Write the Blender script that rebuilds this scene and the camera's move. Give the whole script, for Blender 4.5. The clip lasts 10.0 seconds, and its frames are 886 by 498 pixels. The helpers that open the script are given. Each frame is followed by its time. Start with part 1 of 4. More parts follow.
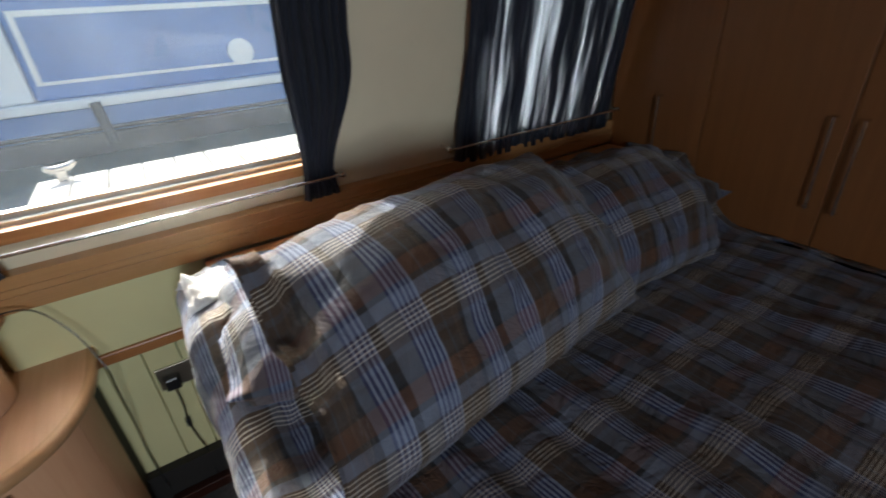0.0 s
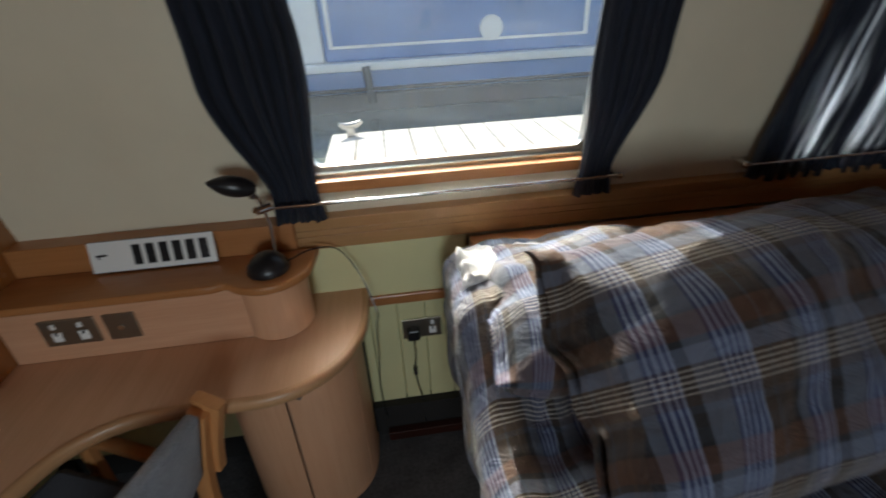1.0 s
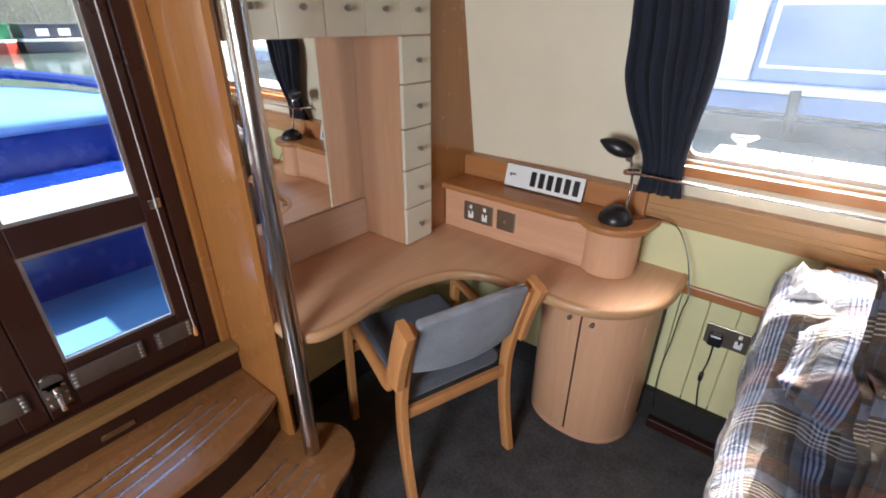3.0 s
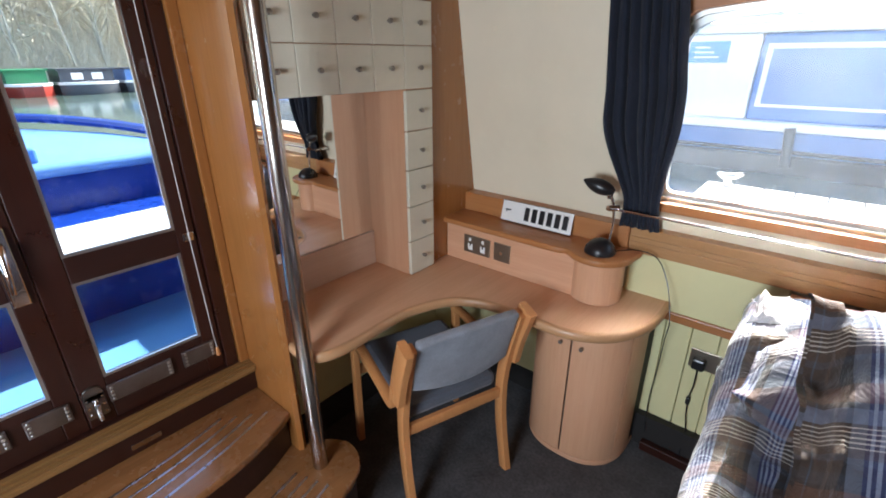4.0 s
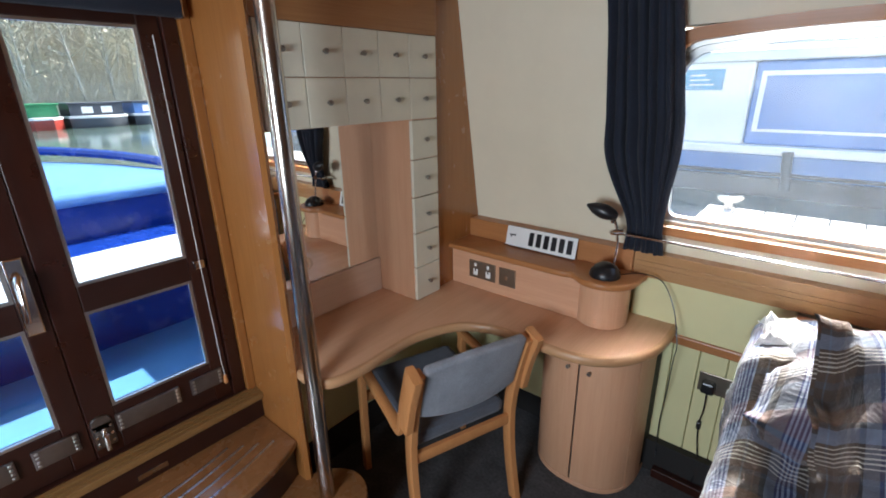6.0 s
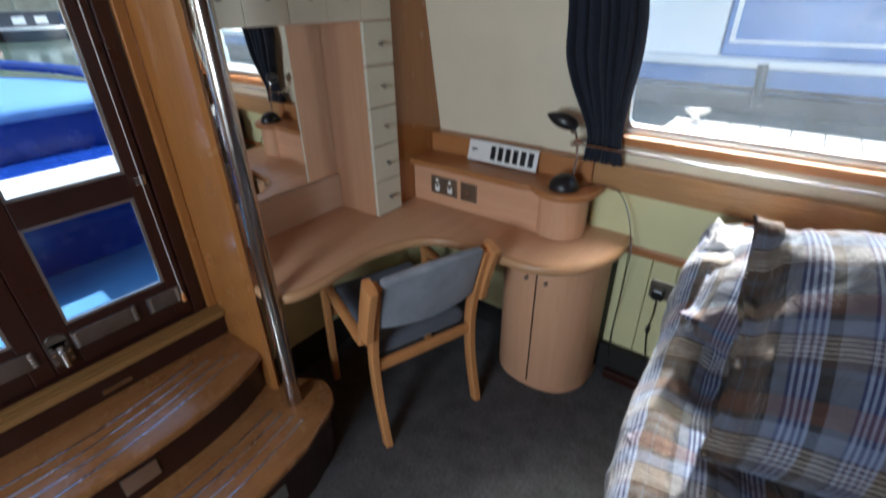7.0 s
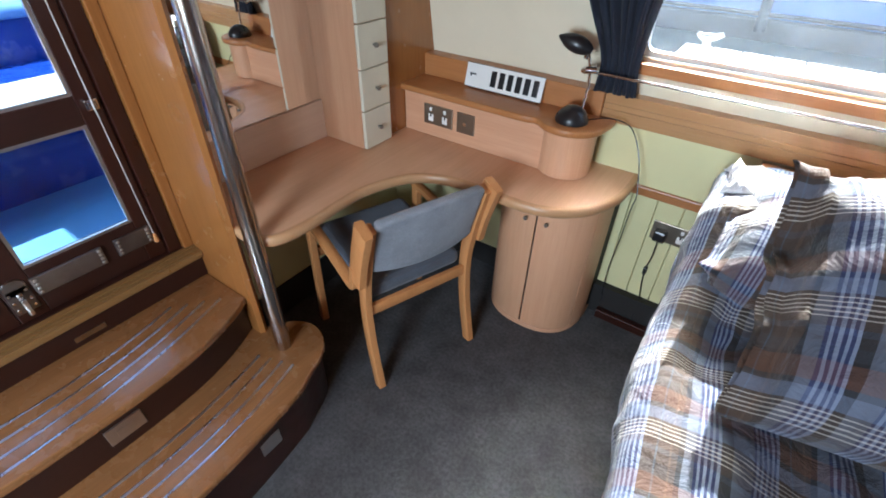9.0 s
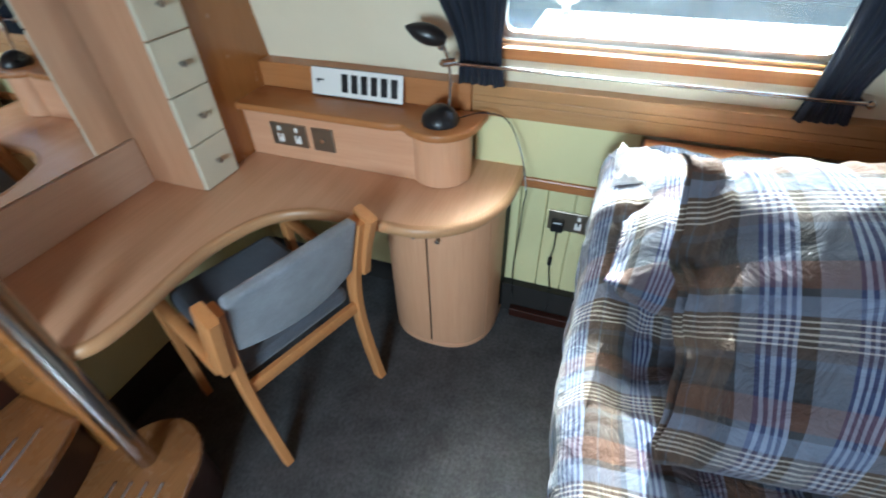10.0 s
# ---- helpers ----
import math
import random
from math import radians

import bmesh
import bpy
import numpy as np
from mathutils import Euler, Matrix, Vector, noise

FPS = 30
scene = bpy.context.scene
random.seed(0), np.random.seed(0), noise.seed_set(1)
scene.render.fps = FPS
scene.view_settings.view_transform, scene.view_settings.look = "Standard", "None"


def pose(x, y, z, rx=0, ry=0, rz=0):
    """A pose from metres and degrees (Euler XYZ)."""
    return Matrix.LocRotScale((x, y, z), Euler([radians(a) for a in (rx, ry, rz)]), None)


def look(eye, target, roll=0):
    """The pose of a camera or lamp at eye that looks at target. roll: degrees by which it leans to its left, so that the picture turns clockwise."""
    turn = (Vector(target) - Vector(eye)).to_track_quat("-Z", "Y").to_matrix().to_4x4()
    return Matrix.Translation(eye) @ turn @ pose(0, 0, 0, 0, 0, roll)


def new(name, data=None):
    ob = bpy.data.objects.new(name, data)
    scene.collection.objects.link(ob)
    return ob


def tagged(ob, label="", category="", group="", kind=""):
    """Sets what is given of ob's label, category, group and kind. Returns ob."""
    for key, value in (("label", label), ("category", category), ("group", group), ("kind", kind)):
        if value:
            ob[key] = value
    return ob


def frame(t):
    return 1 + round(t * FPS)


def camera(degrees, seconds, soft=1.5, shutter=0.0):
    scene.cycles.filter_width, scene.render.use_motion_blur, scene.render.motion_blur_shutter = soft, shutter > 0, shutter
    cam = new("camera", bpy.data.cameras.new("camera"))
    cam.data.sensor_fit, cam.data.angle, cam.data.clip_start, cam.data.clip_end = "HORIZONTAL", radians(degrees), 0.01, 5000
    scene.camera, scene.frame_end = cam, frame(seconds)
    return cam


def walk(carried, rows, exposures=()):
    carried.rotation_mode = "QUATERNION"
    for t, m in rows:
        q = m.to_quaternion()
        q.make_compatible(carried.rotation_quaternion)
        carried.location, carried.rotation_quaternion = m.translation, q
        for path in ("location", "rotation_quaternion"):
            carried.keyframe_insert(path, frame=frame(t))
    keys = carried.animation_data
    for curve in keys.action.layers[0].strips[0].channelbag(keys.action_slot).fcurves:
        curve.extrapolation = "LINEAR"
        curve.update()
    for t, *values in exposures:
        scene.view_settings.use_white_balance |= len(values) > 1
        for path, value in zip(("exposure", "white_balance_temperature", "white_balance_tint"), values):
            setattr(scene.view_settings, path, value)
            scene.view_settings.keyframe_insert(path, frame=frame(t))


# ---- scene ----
cam = camera(88.2, 10.0, soft=1.8, shutter=0.3)
PATH = [
    (0, (0.393, 0.139, 1.566), (1.317, 1.646, 0.63), -3.9),
    (0.5, (0.322, 0.203, 1.593), (0.89, 1.864, 0.634), -3.7),
    (1, (0.184, 0.282, 1.608), (0.382, 2.02, 0.639), -3.0),
    (1.5, (0.116, 0.324, 1.593), (-0.275, 2.018, 0.603), -2.0),
    (2, (0.135, 0.246, 1.536), (-0.75, 1.73, 0.529), 2.6),
    (2.5, (0.171, 0.059, 1.537), (-0.778, 1.512, 0.543), 1.5),
    (3, (0.262, -0.088, 1.584), (-0.843, 1.312, 0.678), 0.4),
    (4.5, (0.411, -0.188, 1.651), (-0.775, 1.229, 0.886), -0.1),
    (5, (0.393, -0.202, 1.654), (-0.785, 1.2, 0.849), 0.1),
    (5.5, (0.41, -0.186, 1.651), (-0.824, 1.219, 0.942), -0.6),
    (5.7, (0.395, -0.199, 1.661), (-0.836, 1.226, 0.989), -0.5),
    (6.8, (0.427, -0.206, 1.599), (-0.696, 1.274, 0.858), 0.2),
    (7, (0.454, -0.155, 1.605), (-0.608, 1.235, 0.635), -0.7),
    (7.5, (0.404, -0.14, 1.574), (-0.518, 1.172, 0.379), 0.1),
    (8, (0.388, -0.107, 1.582), (-0.517, 1.199, 0.367), 0.2),
    (8.5, (0.358, -0.11, 1.582), (-0.599, 1.167, 0.376), 0.2),
    (9, (0.332, -0.098, 1.576), (-0.554, 1.21, 0.349), 1.6),
    (9.5, (0.275, -0.001, 1.558), (-0.509, 1.343, 0.301), 0.9),
    (10, (0.287, 0.204, 1.568), (-0.251, 1.628, 0.271), -1.6),
]
EXPOSURES = [(0.0, 1.1, 6500, 6), (0.5, 0.9, 6500, 6), (1.0, 0.7, 6500, 5), (1.5, 0.75, 6500, 8), (2.0, 1.38, 6700, 15), (2.5, 2.15, 6800, 17), (3.0, 2.25, 6500, 12), (4.5, 2.08, 6150, 10), (5.5, 2.0, 6150, 9), (6.5, 1.72, 6050, 8), (7.0, 1.55, 5950, 6), (7.5, 1.95, 5850, 7), (8.0, 2.22, 5800, 7), (8.5, 2.34, 5800, 6), (9.5, 2.36, 5800, 3), (10.0, 2.36, 5550, -4)]
walk(cam, [(t, look(eye, target, roll)) for t, eye, target, roll in PATH], EXPOSURES)

# ---- light ----
SUN_WAY = Vector((0.08, -1.0, -0.86)).normalized()      # the way the sunlight travels
world = bpy.data.worlds.new("sky")
scene.world = world
world.use_nodes = True
wt = world.node_tree
sky = wt.nodes.new("ShaderNodeTexSky")
sky.sky_type = "NISHITA"
sky.sun_disc = False
sky.sun_elevation = math.asin(-SUN_WAY.z)
sky.sun_rotation = math.atan2(-SUN_WAY.x, -SUN_WAY.y)
wt.links.new(sky.outputs[0], wt.nodes["Background"].inputs[0])
wt.nodes["Background"].inputs[1].default_value = 0.14
sun_data = bpy.data.lights.new("sun", "SUN")
sun_data.energy, sun_data.angle, sun_data.color = 4.5, radians(0.6), (1.0, 0.95, 0.86)
sun = new("sun", sun_data)
sun.matrix_world = look((0, 0, 0), SUN_WAY)


def sky_lamp(x, y, z, target, w, h, power):
    """Skylight that enters by a window's opening."""
    data = bpy.data.lights.new("window_light", "AREA")
    data.shape, data.size, data.size_y, data.energy, data.color = "RECTANGLE", w, h, power, (0.82, 0.91, 1.0)
    ob = new("window_light", data)
    ob.matrix_world = look((x, y, z), target)
    return ob


sky_lamp(0.1, -1.70, 1.43, (-0.2, 0.6, 0.9), 0.74, 0.62, 14)


# ---- materials ----
def nodes_of(name):
    m = bpy.data.materials.new(name)
    m.use_nodes = True
    t = m.node_tree
    return m, t, t.nodes, t.links, t.nodes["Principled BSDF"]


def coords(t, scale=(1, 1, 1), kind="Object", rot=(0, 0, 0)):
    tc = t.nodes.new("ShaderNodeTexCoord")
    mp = t.nodes.new("ShaderNodeMapping")
    mp.inputs["Scale"].default_value = scale
    mp.inputs["Rotation"].default_value = rot
    t.links.new(tc.outputs[kind], mp.inputs[0])
    return mp.outputs[0]


def noise_of(t, vec, scale, detail=4.0, rough=0.6, dist=0.0):
    n = t.nodes.new("ShaderNodeTexNoise")
    n.inputs["Scale"].default_value = scale
    n.inputs["Detail"].default_value = detail
    n.inputs["Roughness"].default_value = rough
    n.inputs["Distortion"].default_value = dist
    t.links.new(vec, n.inputs["Vector"])
    return n.outputs[0]


def ramp_of(t, fac, stops, mode="LINEAR"):
    r = t.nodes.new("ShaderNodeValToRGB")
    r.color_ramp.interpolation = mode
    el = r.color_ramp.elements
    while len(el) < len(stops):
        el.new(0.5)
    for e, (p, c) in zip(el, stops):
        e.position, e.color = p, (*c, 1) if len(c) == 3 else c
    if fac is not None:
        t.links.new(fac, r.inputs[0])
    return r.outputs[0]


def mix_of(t, a, b, fac, kind="MIX"):
    m = t.nodes.new("ShaderNodeMix")
    m.data_type, m.blend_type = "RGBA", kind
    for sock, v in ((m.inputs[0], fac), (m.inputs[6], a), (m.inputs[7], b)):
        if hasattr(v, "links"):
            t.links.new(v, sock)
        else:
            sock.default_value = v if isinstance(v, (int, float)) else (*v, 1)
    return m.outputs[2]


def bump_of(t, height, strength, dist=0.002):
    b = t.nodes.new("ShaderNodeBump")
    b.inputs["Strength"].default_value = strength
    b.inputs["Distance"].default_value = dist
    t.links.new(height, b.inputs["Height"])
    return b.outputs[0]


def wood(name, light, dark, grain=(2, 40, 40), rough=0.38, fig=0.5, coat=0.15):
    """Varnished timber: long fine grain and broad figure, along the axis with the small scale."""
    m, t, n, l, p = nodes_of(name)
    v = coords(t, grain)
    fine = noise_of(t, v, 3.0, 8, 0.65, 0.4)
    v2 = coords(t, tuple(g * 0.16 for g in grain))
    broad = noise_of(t, v2, 2.2, 3, 0.5, 1.0)
    mid = tuple((a + b) / 2 for a, b in zip(light, dark))
    c = ramp_of(t, fine, [(0.3, dark), (0.5, mid), (0.72, light)])
    c2 = ramp_of(t, broad, [(0.35, mid), (0.65, light)])
    l.new(mix_of(t, c, c2, 1 - fig), p.inputs["Base Color"])
    rr = ramp_of(t, noise_of(t, coords(t, (6, 6, 6)), 2.0), [(0.3, (rough - 0.07,) * 3), (0.7, (rough + 0.1,) * 3)])
    l.new(rr, p.inputs["Roughness"])
    p.inputs["Coat Weight"].default_value = coat
    p.inputs["Coat Roughness"].default_value = 0.2
    l.new(bump_of(t, fine, 0.12, 0.001), p.inputs["Normal"])
    return m


def plain(name, col, rough=0.5, metal=0.0, spot=0.12, scale=8.0, bump=0.05, spec=0.5):
    """Paint, plastic or metal with faint blotches and relief."""
    m, t, n, l, p = nodes_of(name)
    v = coords(t)
    a = noise_of(t, v, scale, 5, 0.6)
    b = noise_of(t, v, scale * 14, 3, 0.6)
    lo = tuple(c * (1 - spot) for c in col)
    hi = tuple(min(1, c * (1 + spot * 0.6)) for c in col)
    l.new(ramp_of(t, a, [(0.3, lo), (0.7, hi)]), p.inputs["Base Color"])
    l.new(ramp_of(t, a, [(0.3, (max(0.02, rough - 0.06),) * 3), (0.7, (min(1, rough + 0.08),) * 3)]), p.inputs["Roughness"])
    p.inputs["Metallic"].default_value = metal
    p.inputs["Specular IOR Level"].default_value = spec
    if bump:
        l.new(bump_of(t, b, bump, 0.002), p.inputs["Normal"])
    return m


def cloth(name, col, rough=0.9, weave=700.0, spot=0.2, sheen=0.2):
    m, t, n, l, p = nodes_of(name)
    v = coords(t)
    a = noise_of(t, v, 9, 5)
    f = noise_of(t, v, weave, 2, 0.7)
    c = ramp_of(t, a, [(0.3, tuple(x * (1 - spot) for x in col)), (0.7, tuple(x * (1 + spot) for x in col))])
    g = ramp_of(t, f, [(0.3, (0.6,) * 3), (0.7, (1.25,) * 3)])
    l.new(mix_of(t, c, g, 1.0, "MULTIPLY"), p.inputs["Base Color"])
    p.inputs["Roughness"].default_value = rough
    p.inputs["Sheen Weight"].default_value = sheen
    l.new(bump_of(t, f, 0.5, 0.002), p.inputs["Normal"])
    return m


def plaid(name):
    """Woven check: coloured warp and weft bands, crossing half and half, with a crumpled surface."""
    m, t, n, l, p = nodes_of(name)
    tc = n.new("ShaderNodeTexCoord")
    sep = n.new("ShaderNodeSeparateXYZ")
    l.new(tc.outputs["UV"], sep.inputs[0])
    slate, blue, brown, black = (0.074, 0.085, 0.115), (0.006, 0.015, 0.072), (0.036, 0.021, 0.013), (0.004, 0.004, 0.007)
    pale, white, tan, grey, rust = (0.16, 0.19, 0.27), (0.54, 0.49, 0.42), (0.062, 0.035, 0.020), (0.042, 0.046, 0.058), (0.115, 0.042, 0.017)

    def threads(axis, period, stops):
        d = n.new("ShaderNodeMath")
        d.operation = "DIVIDE"
        d.inputs[1].default_value = period
        l.new(sep.outputs[axis], d.inputs[0])
        f = n.new("ShaderNodeMath")
        f.operation = "FRACT"
        l.new(d.outputs[0], f.inputs[0])
        return ramp_of(t, f.outputs[0], stops, "CONSTANT")

    pins = lambda a, b, k, c1, c2: [(a + (b - a) * q / (2 * k), c1 if q % 2 == 0 else c2) for q in range(2 * k)]
    warp = threads(0, 0.235, [(0, slate)] + pins(0.15, 0.36, 5, blue, pale) + [(0.36, brown), (0.455, grey), (0.47, brown), (0.56, tan), (0.575, brown), (0.62, black), (0.66, slate)] + pins(0.74, 0.92, 4, blue, pale) + [(0.92, black)])
    fine = [p2 for k in range(5) for p2 in ((0.04 + 0.044 * k, white), (0.054 + 0.044 * k, tan))]
    weft = threads(1, 0.205, [(0, tan)] + fine + [(0.26, pale), (0.40, grey), (0.46, rust), (0.66, black), (0.69, grey), (0.80, brown), (0.90, slate), (0.96, tan)])
    share = threads(1, 0.205, [(0, (0.45,) * 3)] + [p2 for k in range(5) for p2 in ((0.04 + 0.044 * k, (0.46,) * 3), (0.054 + 0.044 * k, (0.36,) * 3))] + [(0.26, (0.38,) * 3), (0.40, (0.22,) * 3), (0.46, (0.38,) * 3), (0.66, (0.20,) * 3), (0.96, (0.4,) * 3)])
    wave = n.new("ShaderNodeTexWave")
    wave.inputs["Scale"].default_value = 260
    wave.inputs["Distortion"].default_value = 1.0
    l.new(tc.outputs["UV"], wave.inputs["Vector"])
    half = mix_of(t, share, ramp_of(t, wave.outputs[1], [(0.2, (0.8,) * 3), (0.8, (1.2,) * 3)]), 1.0, "MULTIPLY")
    c = mix_of(t, warp, weft, half)
    wear = noise_of(t, coords(t), 11, 5)
    c = mix_of(t, c, ramp_of(t, wear, [(0.3, (0.8,) * 3), (0.7, (1.1,) * 3)]), 1.0, "MULTIPLY")
    l.new(c, p.inputs["Base Color"])
    p.inputs["Roughness"].default_value = 0.85
    p.inputs["Sheen Weight"].default_value = 0.15
    crumple = noise_of(t, coords(t, (1, 1, 1)), 13, 6, 0.6, 1.2)
    l.new(bump_of(t, crumple, 0.85, 0.016), p.inputs["Normal"])
    return m


def glass(name, tint=(0.97, 0.98, 0.98), dust=0.0):
    """Clear pane; dust: the share of a thin film of dirt that scatters the light falling on it."""
    m, t, n, l, p = nodes_of(name)
    p.inputs["Base Color"].default_value = (*tint, 1)
    p.inputs["Transmission Weight"].default_value = 1
    p.inputs["IOR"].default_value = 1.45
    p.inputs["Roughness"].default_value = 0.0
    if dust:
        film = n.new("ShaderNodeBsdfTranslucent")
        film.inputs[0].default_value = (0.74, 0.82, 0.90, 1)
        a = ramp_of(t, noise_of(t, coords(t, (1, 1, 3)), 2.2, 5, 0.6, 0.6), [(0.3, (dust * 0.35,) * 3), (0.62, (dust,) * 3), (0.75, (dust * 1.9,) * 3)])
        b = ramp_of(t, noise_of(t, coords(t), 130, 2, 0.5), [(0.71, (0, 0, 0)), (0.75, (0.18, 0.18, 0.18))])
        mx = n.new("ShaderNodeMixShader")
        l.new(mix_of(t, a, b, 1.0, "ADD"), mx.inputs[0])
        l.new(p.outputs[0], mx.inputs[1])
        l.new(film.outputs[0], mx.inputs[2])
        l.new(mx.outputs[0], n["Material Output"].inputs[0])
    return m


BEECH = wood("beech", (0.70, 0.42, 0.255), (0.56, 0.305, 0.17), (60, 2.2, 60))
BEECH_X = wood("beech_long", (0.68, 0.385, 0.23), (0.54, 0.27, 0.15), (2.2, 60, 60))
BEECH_V = wood("beech_upright", (0.68, 0.39, 0.23), (0.56, 0.285, 0.155), (60, 60, 2.2))
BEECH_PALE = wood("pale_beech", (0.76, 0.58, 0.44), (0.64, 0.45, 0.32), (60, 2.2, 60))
EDGE = wood("beech_lipping", (0.56, 0.32, 0.16), (0.42, 0.22, 0.10), (4, 4, 60))
CHERRY_V = wood("cherry_upright", (0.38, 0.155, 0.042), (0.25, 0.09, 0.022), (50, 50, 1.6), rough=0.2, coat=0.6)
CHERRY_X = wood("cherry_long", (0.45, 0.19, 0.065), (0.31, 0.112, 0.030), (1.6, 60, 60))
CHERRY_Y = wood("cherry_cross", (0.38, 0.175, 0.06), (0.24, 0.09, 0.025), (60, 1.6, 60))
TRIM_WOOD = wood("pale_trim_timber", (0.46, 0.25, 0.10), (0.34, 0.165, 0.06), (1.4, 70, 70), rough=0.35)
TREAD = wood("teak_tread", (0.30, 0.14, 0.052), (0.165, 0.068, 0.022), (60, 1.4, 60), rough=0.24, coat=0.5)
WARDROBE = wood("wardrobe_oak", (0.23, 0.095, 0.03), (0.15, 0.055, 0.017), (50, 50, 1.2), rough=0.45)
MAHOGANY = wood("mahogany", (0.038, 0.009, 0.0045), (0.016, 0.0045, 0.0028), (40, 40, 1.5), rough=0.32, coat=0.15)
MAHOGANY_Y = wood("mahogany_cross", (0.034, 0.009, 0.005), (0.014, 0.0045, 0.003), (40, 1.5, 40), rough=0.4, coat=0.1)
CHAIR_WOOD = wood("chair_beech", (0.62, 0.285, 0.105), (0.49, 0.20, 0.064), (30, 30, 3), rough=0.35)
CREAM = plain("cream_wall_paint", (0.74, 0.66, 0.50), 0.5, spot=0.06, scale=2.5)
YELLOW = plain("pale_yellow_paint", (0.70, 0.66, 0.36), 0.45, spot=0.06, scale=3)
DRAWER = plain("ivory_drawer_paint", (0.72, 0.68, 0.54), 0.45, spot=0.07, scale=6)
WHITE = plain("white_paint", (0.8, 0.79, 0.76), 0.4, spot=0.05)
BLACK = plain("black_plastic", (0.012, 0.012, 0.014), 0.3, spot=0.2)
DARK = plain("dark_void_paint", (0.015, 0.013, 0.012), 0.7)
STEEL = plain("brushed_steel", (0.55, 0.53, 0.50), 0.24, 1.0, spot=0.1, scale=4)
STRIP = plain("bright_strip_metal", (0.74, 0.79, 0.88), 0.28, 1.0, spot=0.05, bump=0)
SILL_WOOD = wood("grooved_sill_timber", (0.27, 0.145, 0.05), (0.16, 0.075, 0.022), (60, 1.6, 60), rough=0.34)
PLATE = plain("dull_steel_plate", (0.34, 0.33, 0.32), 0.34, 1.0, spot=0.25, scale=9)
KNOB = plain("satin_nickel_knob", (0.34, 0.32, 0.29), 0.45, 1.0)
POLE = plain("polished_pole_steel", (0.50, 0.46, 0.42), 0.2, 1.0, spot=0.12, scale=3)
CHROME = plain("chrome", (0.75, 0.74, 0.72), 0.12, 1.0, spot=0.05)
ALU = plain("anodised_aluminium", (0.62, 0.62, 0.60), 0.35, 1.0, spot=0.08)
BRASSY = plain("dull_socket_metal", (0.30, 0.26, 0.21), 0.35, 0.9, spot=0.12)
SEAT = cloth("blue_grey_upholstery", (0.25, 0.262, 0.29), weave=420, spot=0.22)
# backrest cloth made darker: the shade on the seat is put into its colour
SEAT_SHADED = cloth("shaded_seat_upholstery", (0.10, 0.11, 0.135), weave=420, spot=0.15)
CARPET = cloth("charcoal_carpet", (0.055, 0.053, 0.055), weave=75, spot=0.35, sheen=0.1)
CURTAIN = cloth("navy_curtain_cloth", (0.009, 0.013, 0.026), weave=600, sheen=0.05)
PLAID = plaid("plaid_cotton")
LINEN = cloth("white_linen", (0.75, 0.74, 0.74), weave=600, spot=0.05)
GLASS = glass("window_glass")
DUSTY = glass("dusty_window_glass", dust=0.032)
BLUE = plain("blue_boat_paint", (0.008, 0.036, 0.24), 0.25, spot=0.1)
BLUE_TOP = plain("faded_blue_canvas", (0.10, 0.24, 0.52), 0.4, spot=0.12, scale=3)
WELL_BLUE = plain("well_deck_paint", (0.10, 0.27, 0.52), 0.45, spot=0.2, scale=3)
PALE_DECK = plain("pale_deck_paint", (0.62, 0.66, 0.68), 0.55, spot=0.08)
NAVY_HULL = plain("blue_hull_paint", (0.09, 0.20, 0.46), 0.3, spot=0.2, scale=1.2)
BLACK_HULL = plain("black_hull_paint", (0.045, 0.05, 0.06), 0.4, spot=0.4, scale=2)
MIRROR, _t, _n, _l, _p = nodes_of("mirror_silver")
_p.inputs["Base Color"].default_value, _p.inputs["Metallic"].default_value, _p.inputs["Roughness"].default_value = (0.88, 0.88, 0.87, 1), 1.0, 0.012

# thin curtain cloth lets daylight through; upright noise paints in the bright streaks
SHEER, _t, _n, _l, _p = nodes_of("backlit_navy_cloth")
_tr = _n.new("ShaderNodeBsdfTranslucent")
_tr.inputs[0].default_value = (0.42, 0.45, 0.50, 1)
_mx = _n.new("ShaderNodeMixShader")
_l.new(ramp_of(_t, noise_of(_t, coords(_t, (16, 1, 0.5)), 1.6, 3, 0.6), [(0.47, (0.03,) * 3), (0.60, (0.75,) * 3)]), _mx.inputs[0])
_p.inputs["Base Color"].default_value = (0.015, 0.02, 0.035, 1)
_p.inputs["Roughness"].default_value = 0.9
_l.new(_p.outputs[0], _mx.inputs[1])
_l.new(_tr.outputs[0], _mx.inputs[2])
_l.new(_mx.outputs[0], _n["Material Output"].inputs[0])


# ---- mesh helpers ----
def add_box(bm, x0, x1, y0, y1, z0, z1, bevel=0.0):
    g = bmesh.ops.create_cube(bm, size=1)["verts"]
    for v in g:
        v.co = Vector(((x0 + x1) / 2 + v.co.x * (x1 - x0), (y0 + y1) / 2 + v.co.y * (y1 - y0), (z0 + z1) / 2 + v.co.z * (z1 - z0)))
    if bevel:
        es = list({e for v in g for e in v.link_edges})
        bmesh.ops.bevel(bm, geom=es, offset=bevel, segments=2, affect="EDGES", profile=0.5)
    return bm


BOXY = set()                         # bevelled blocks, whose broad faces stay flat


def box(x0, x1, y0, y1, z0, z1, bevel=0.0):
    bm = bmesh.new()
    add_box(bm, x0, x1, y0, y1, z0, z1, bevel)
    BOXY.add(id(bm))
    return bm


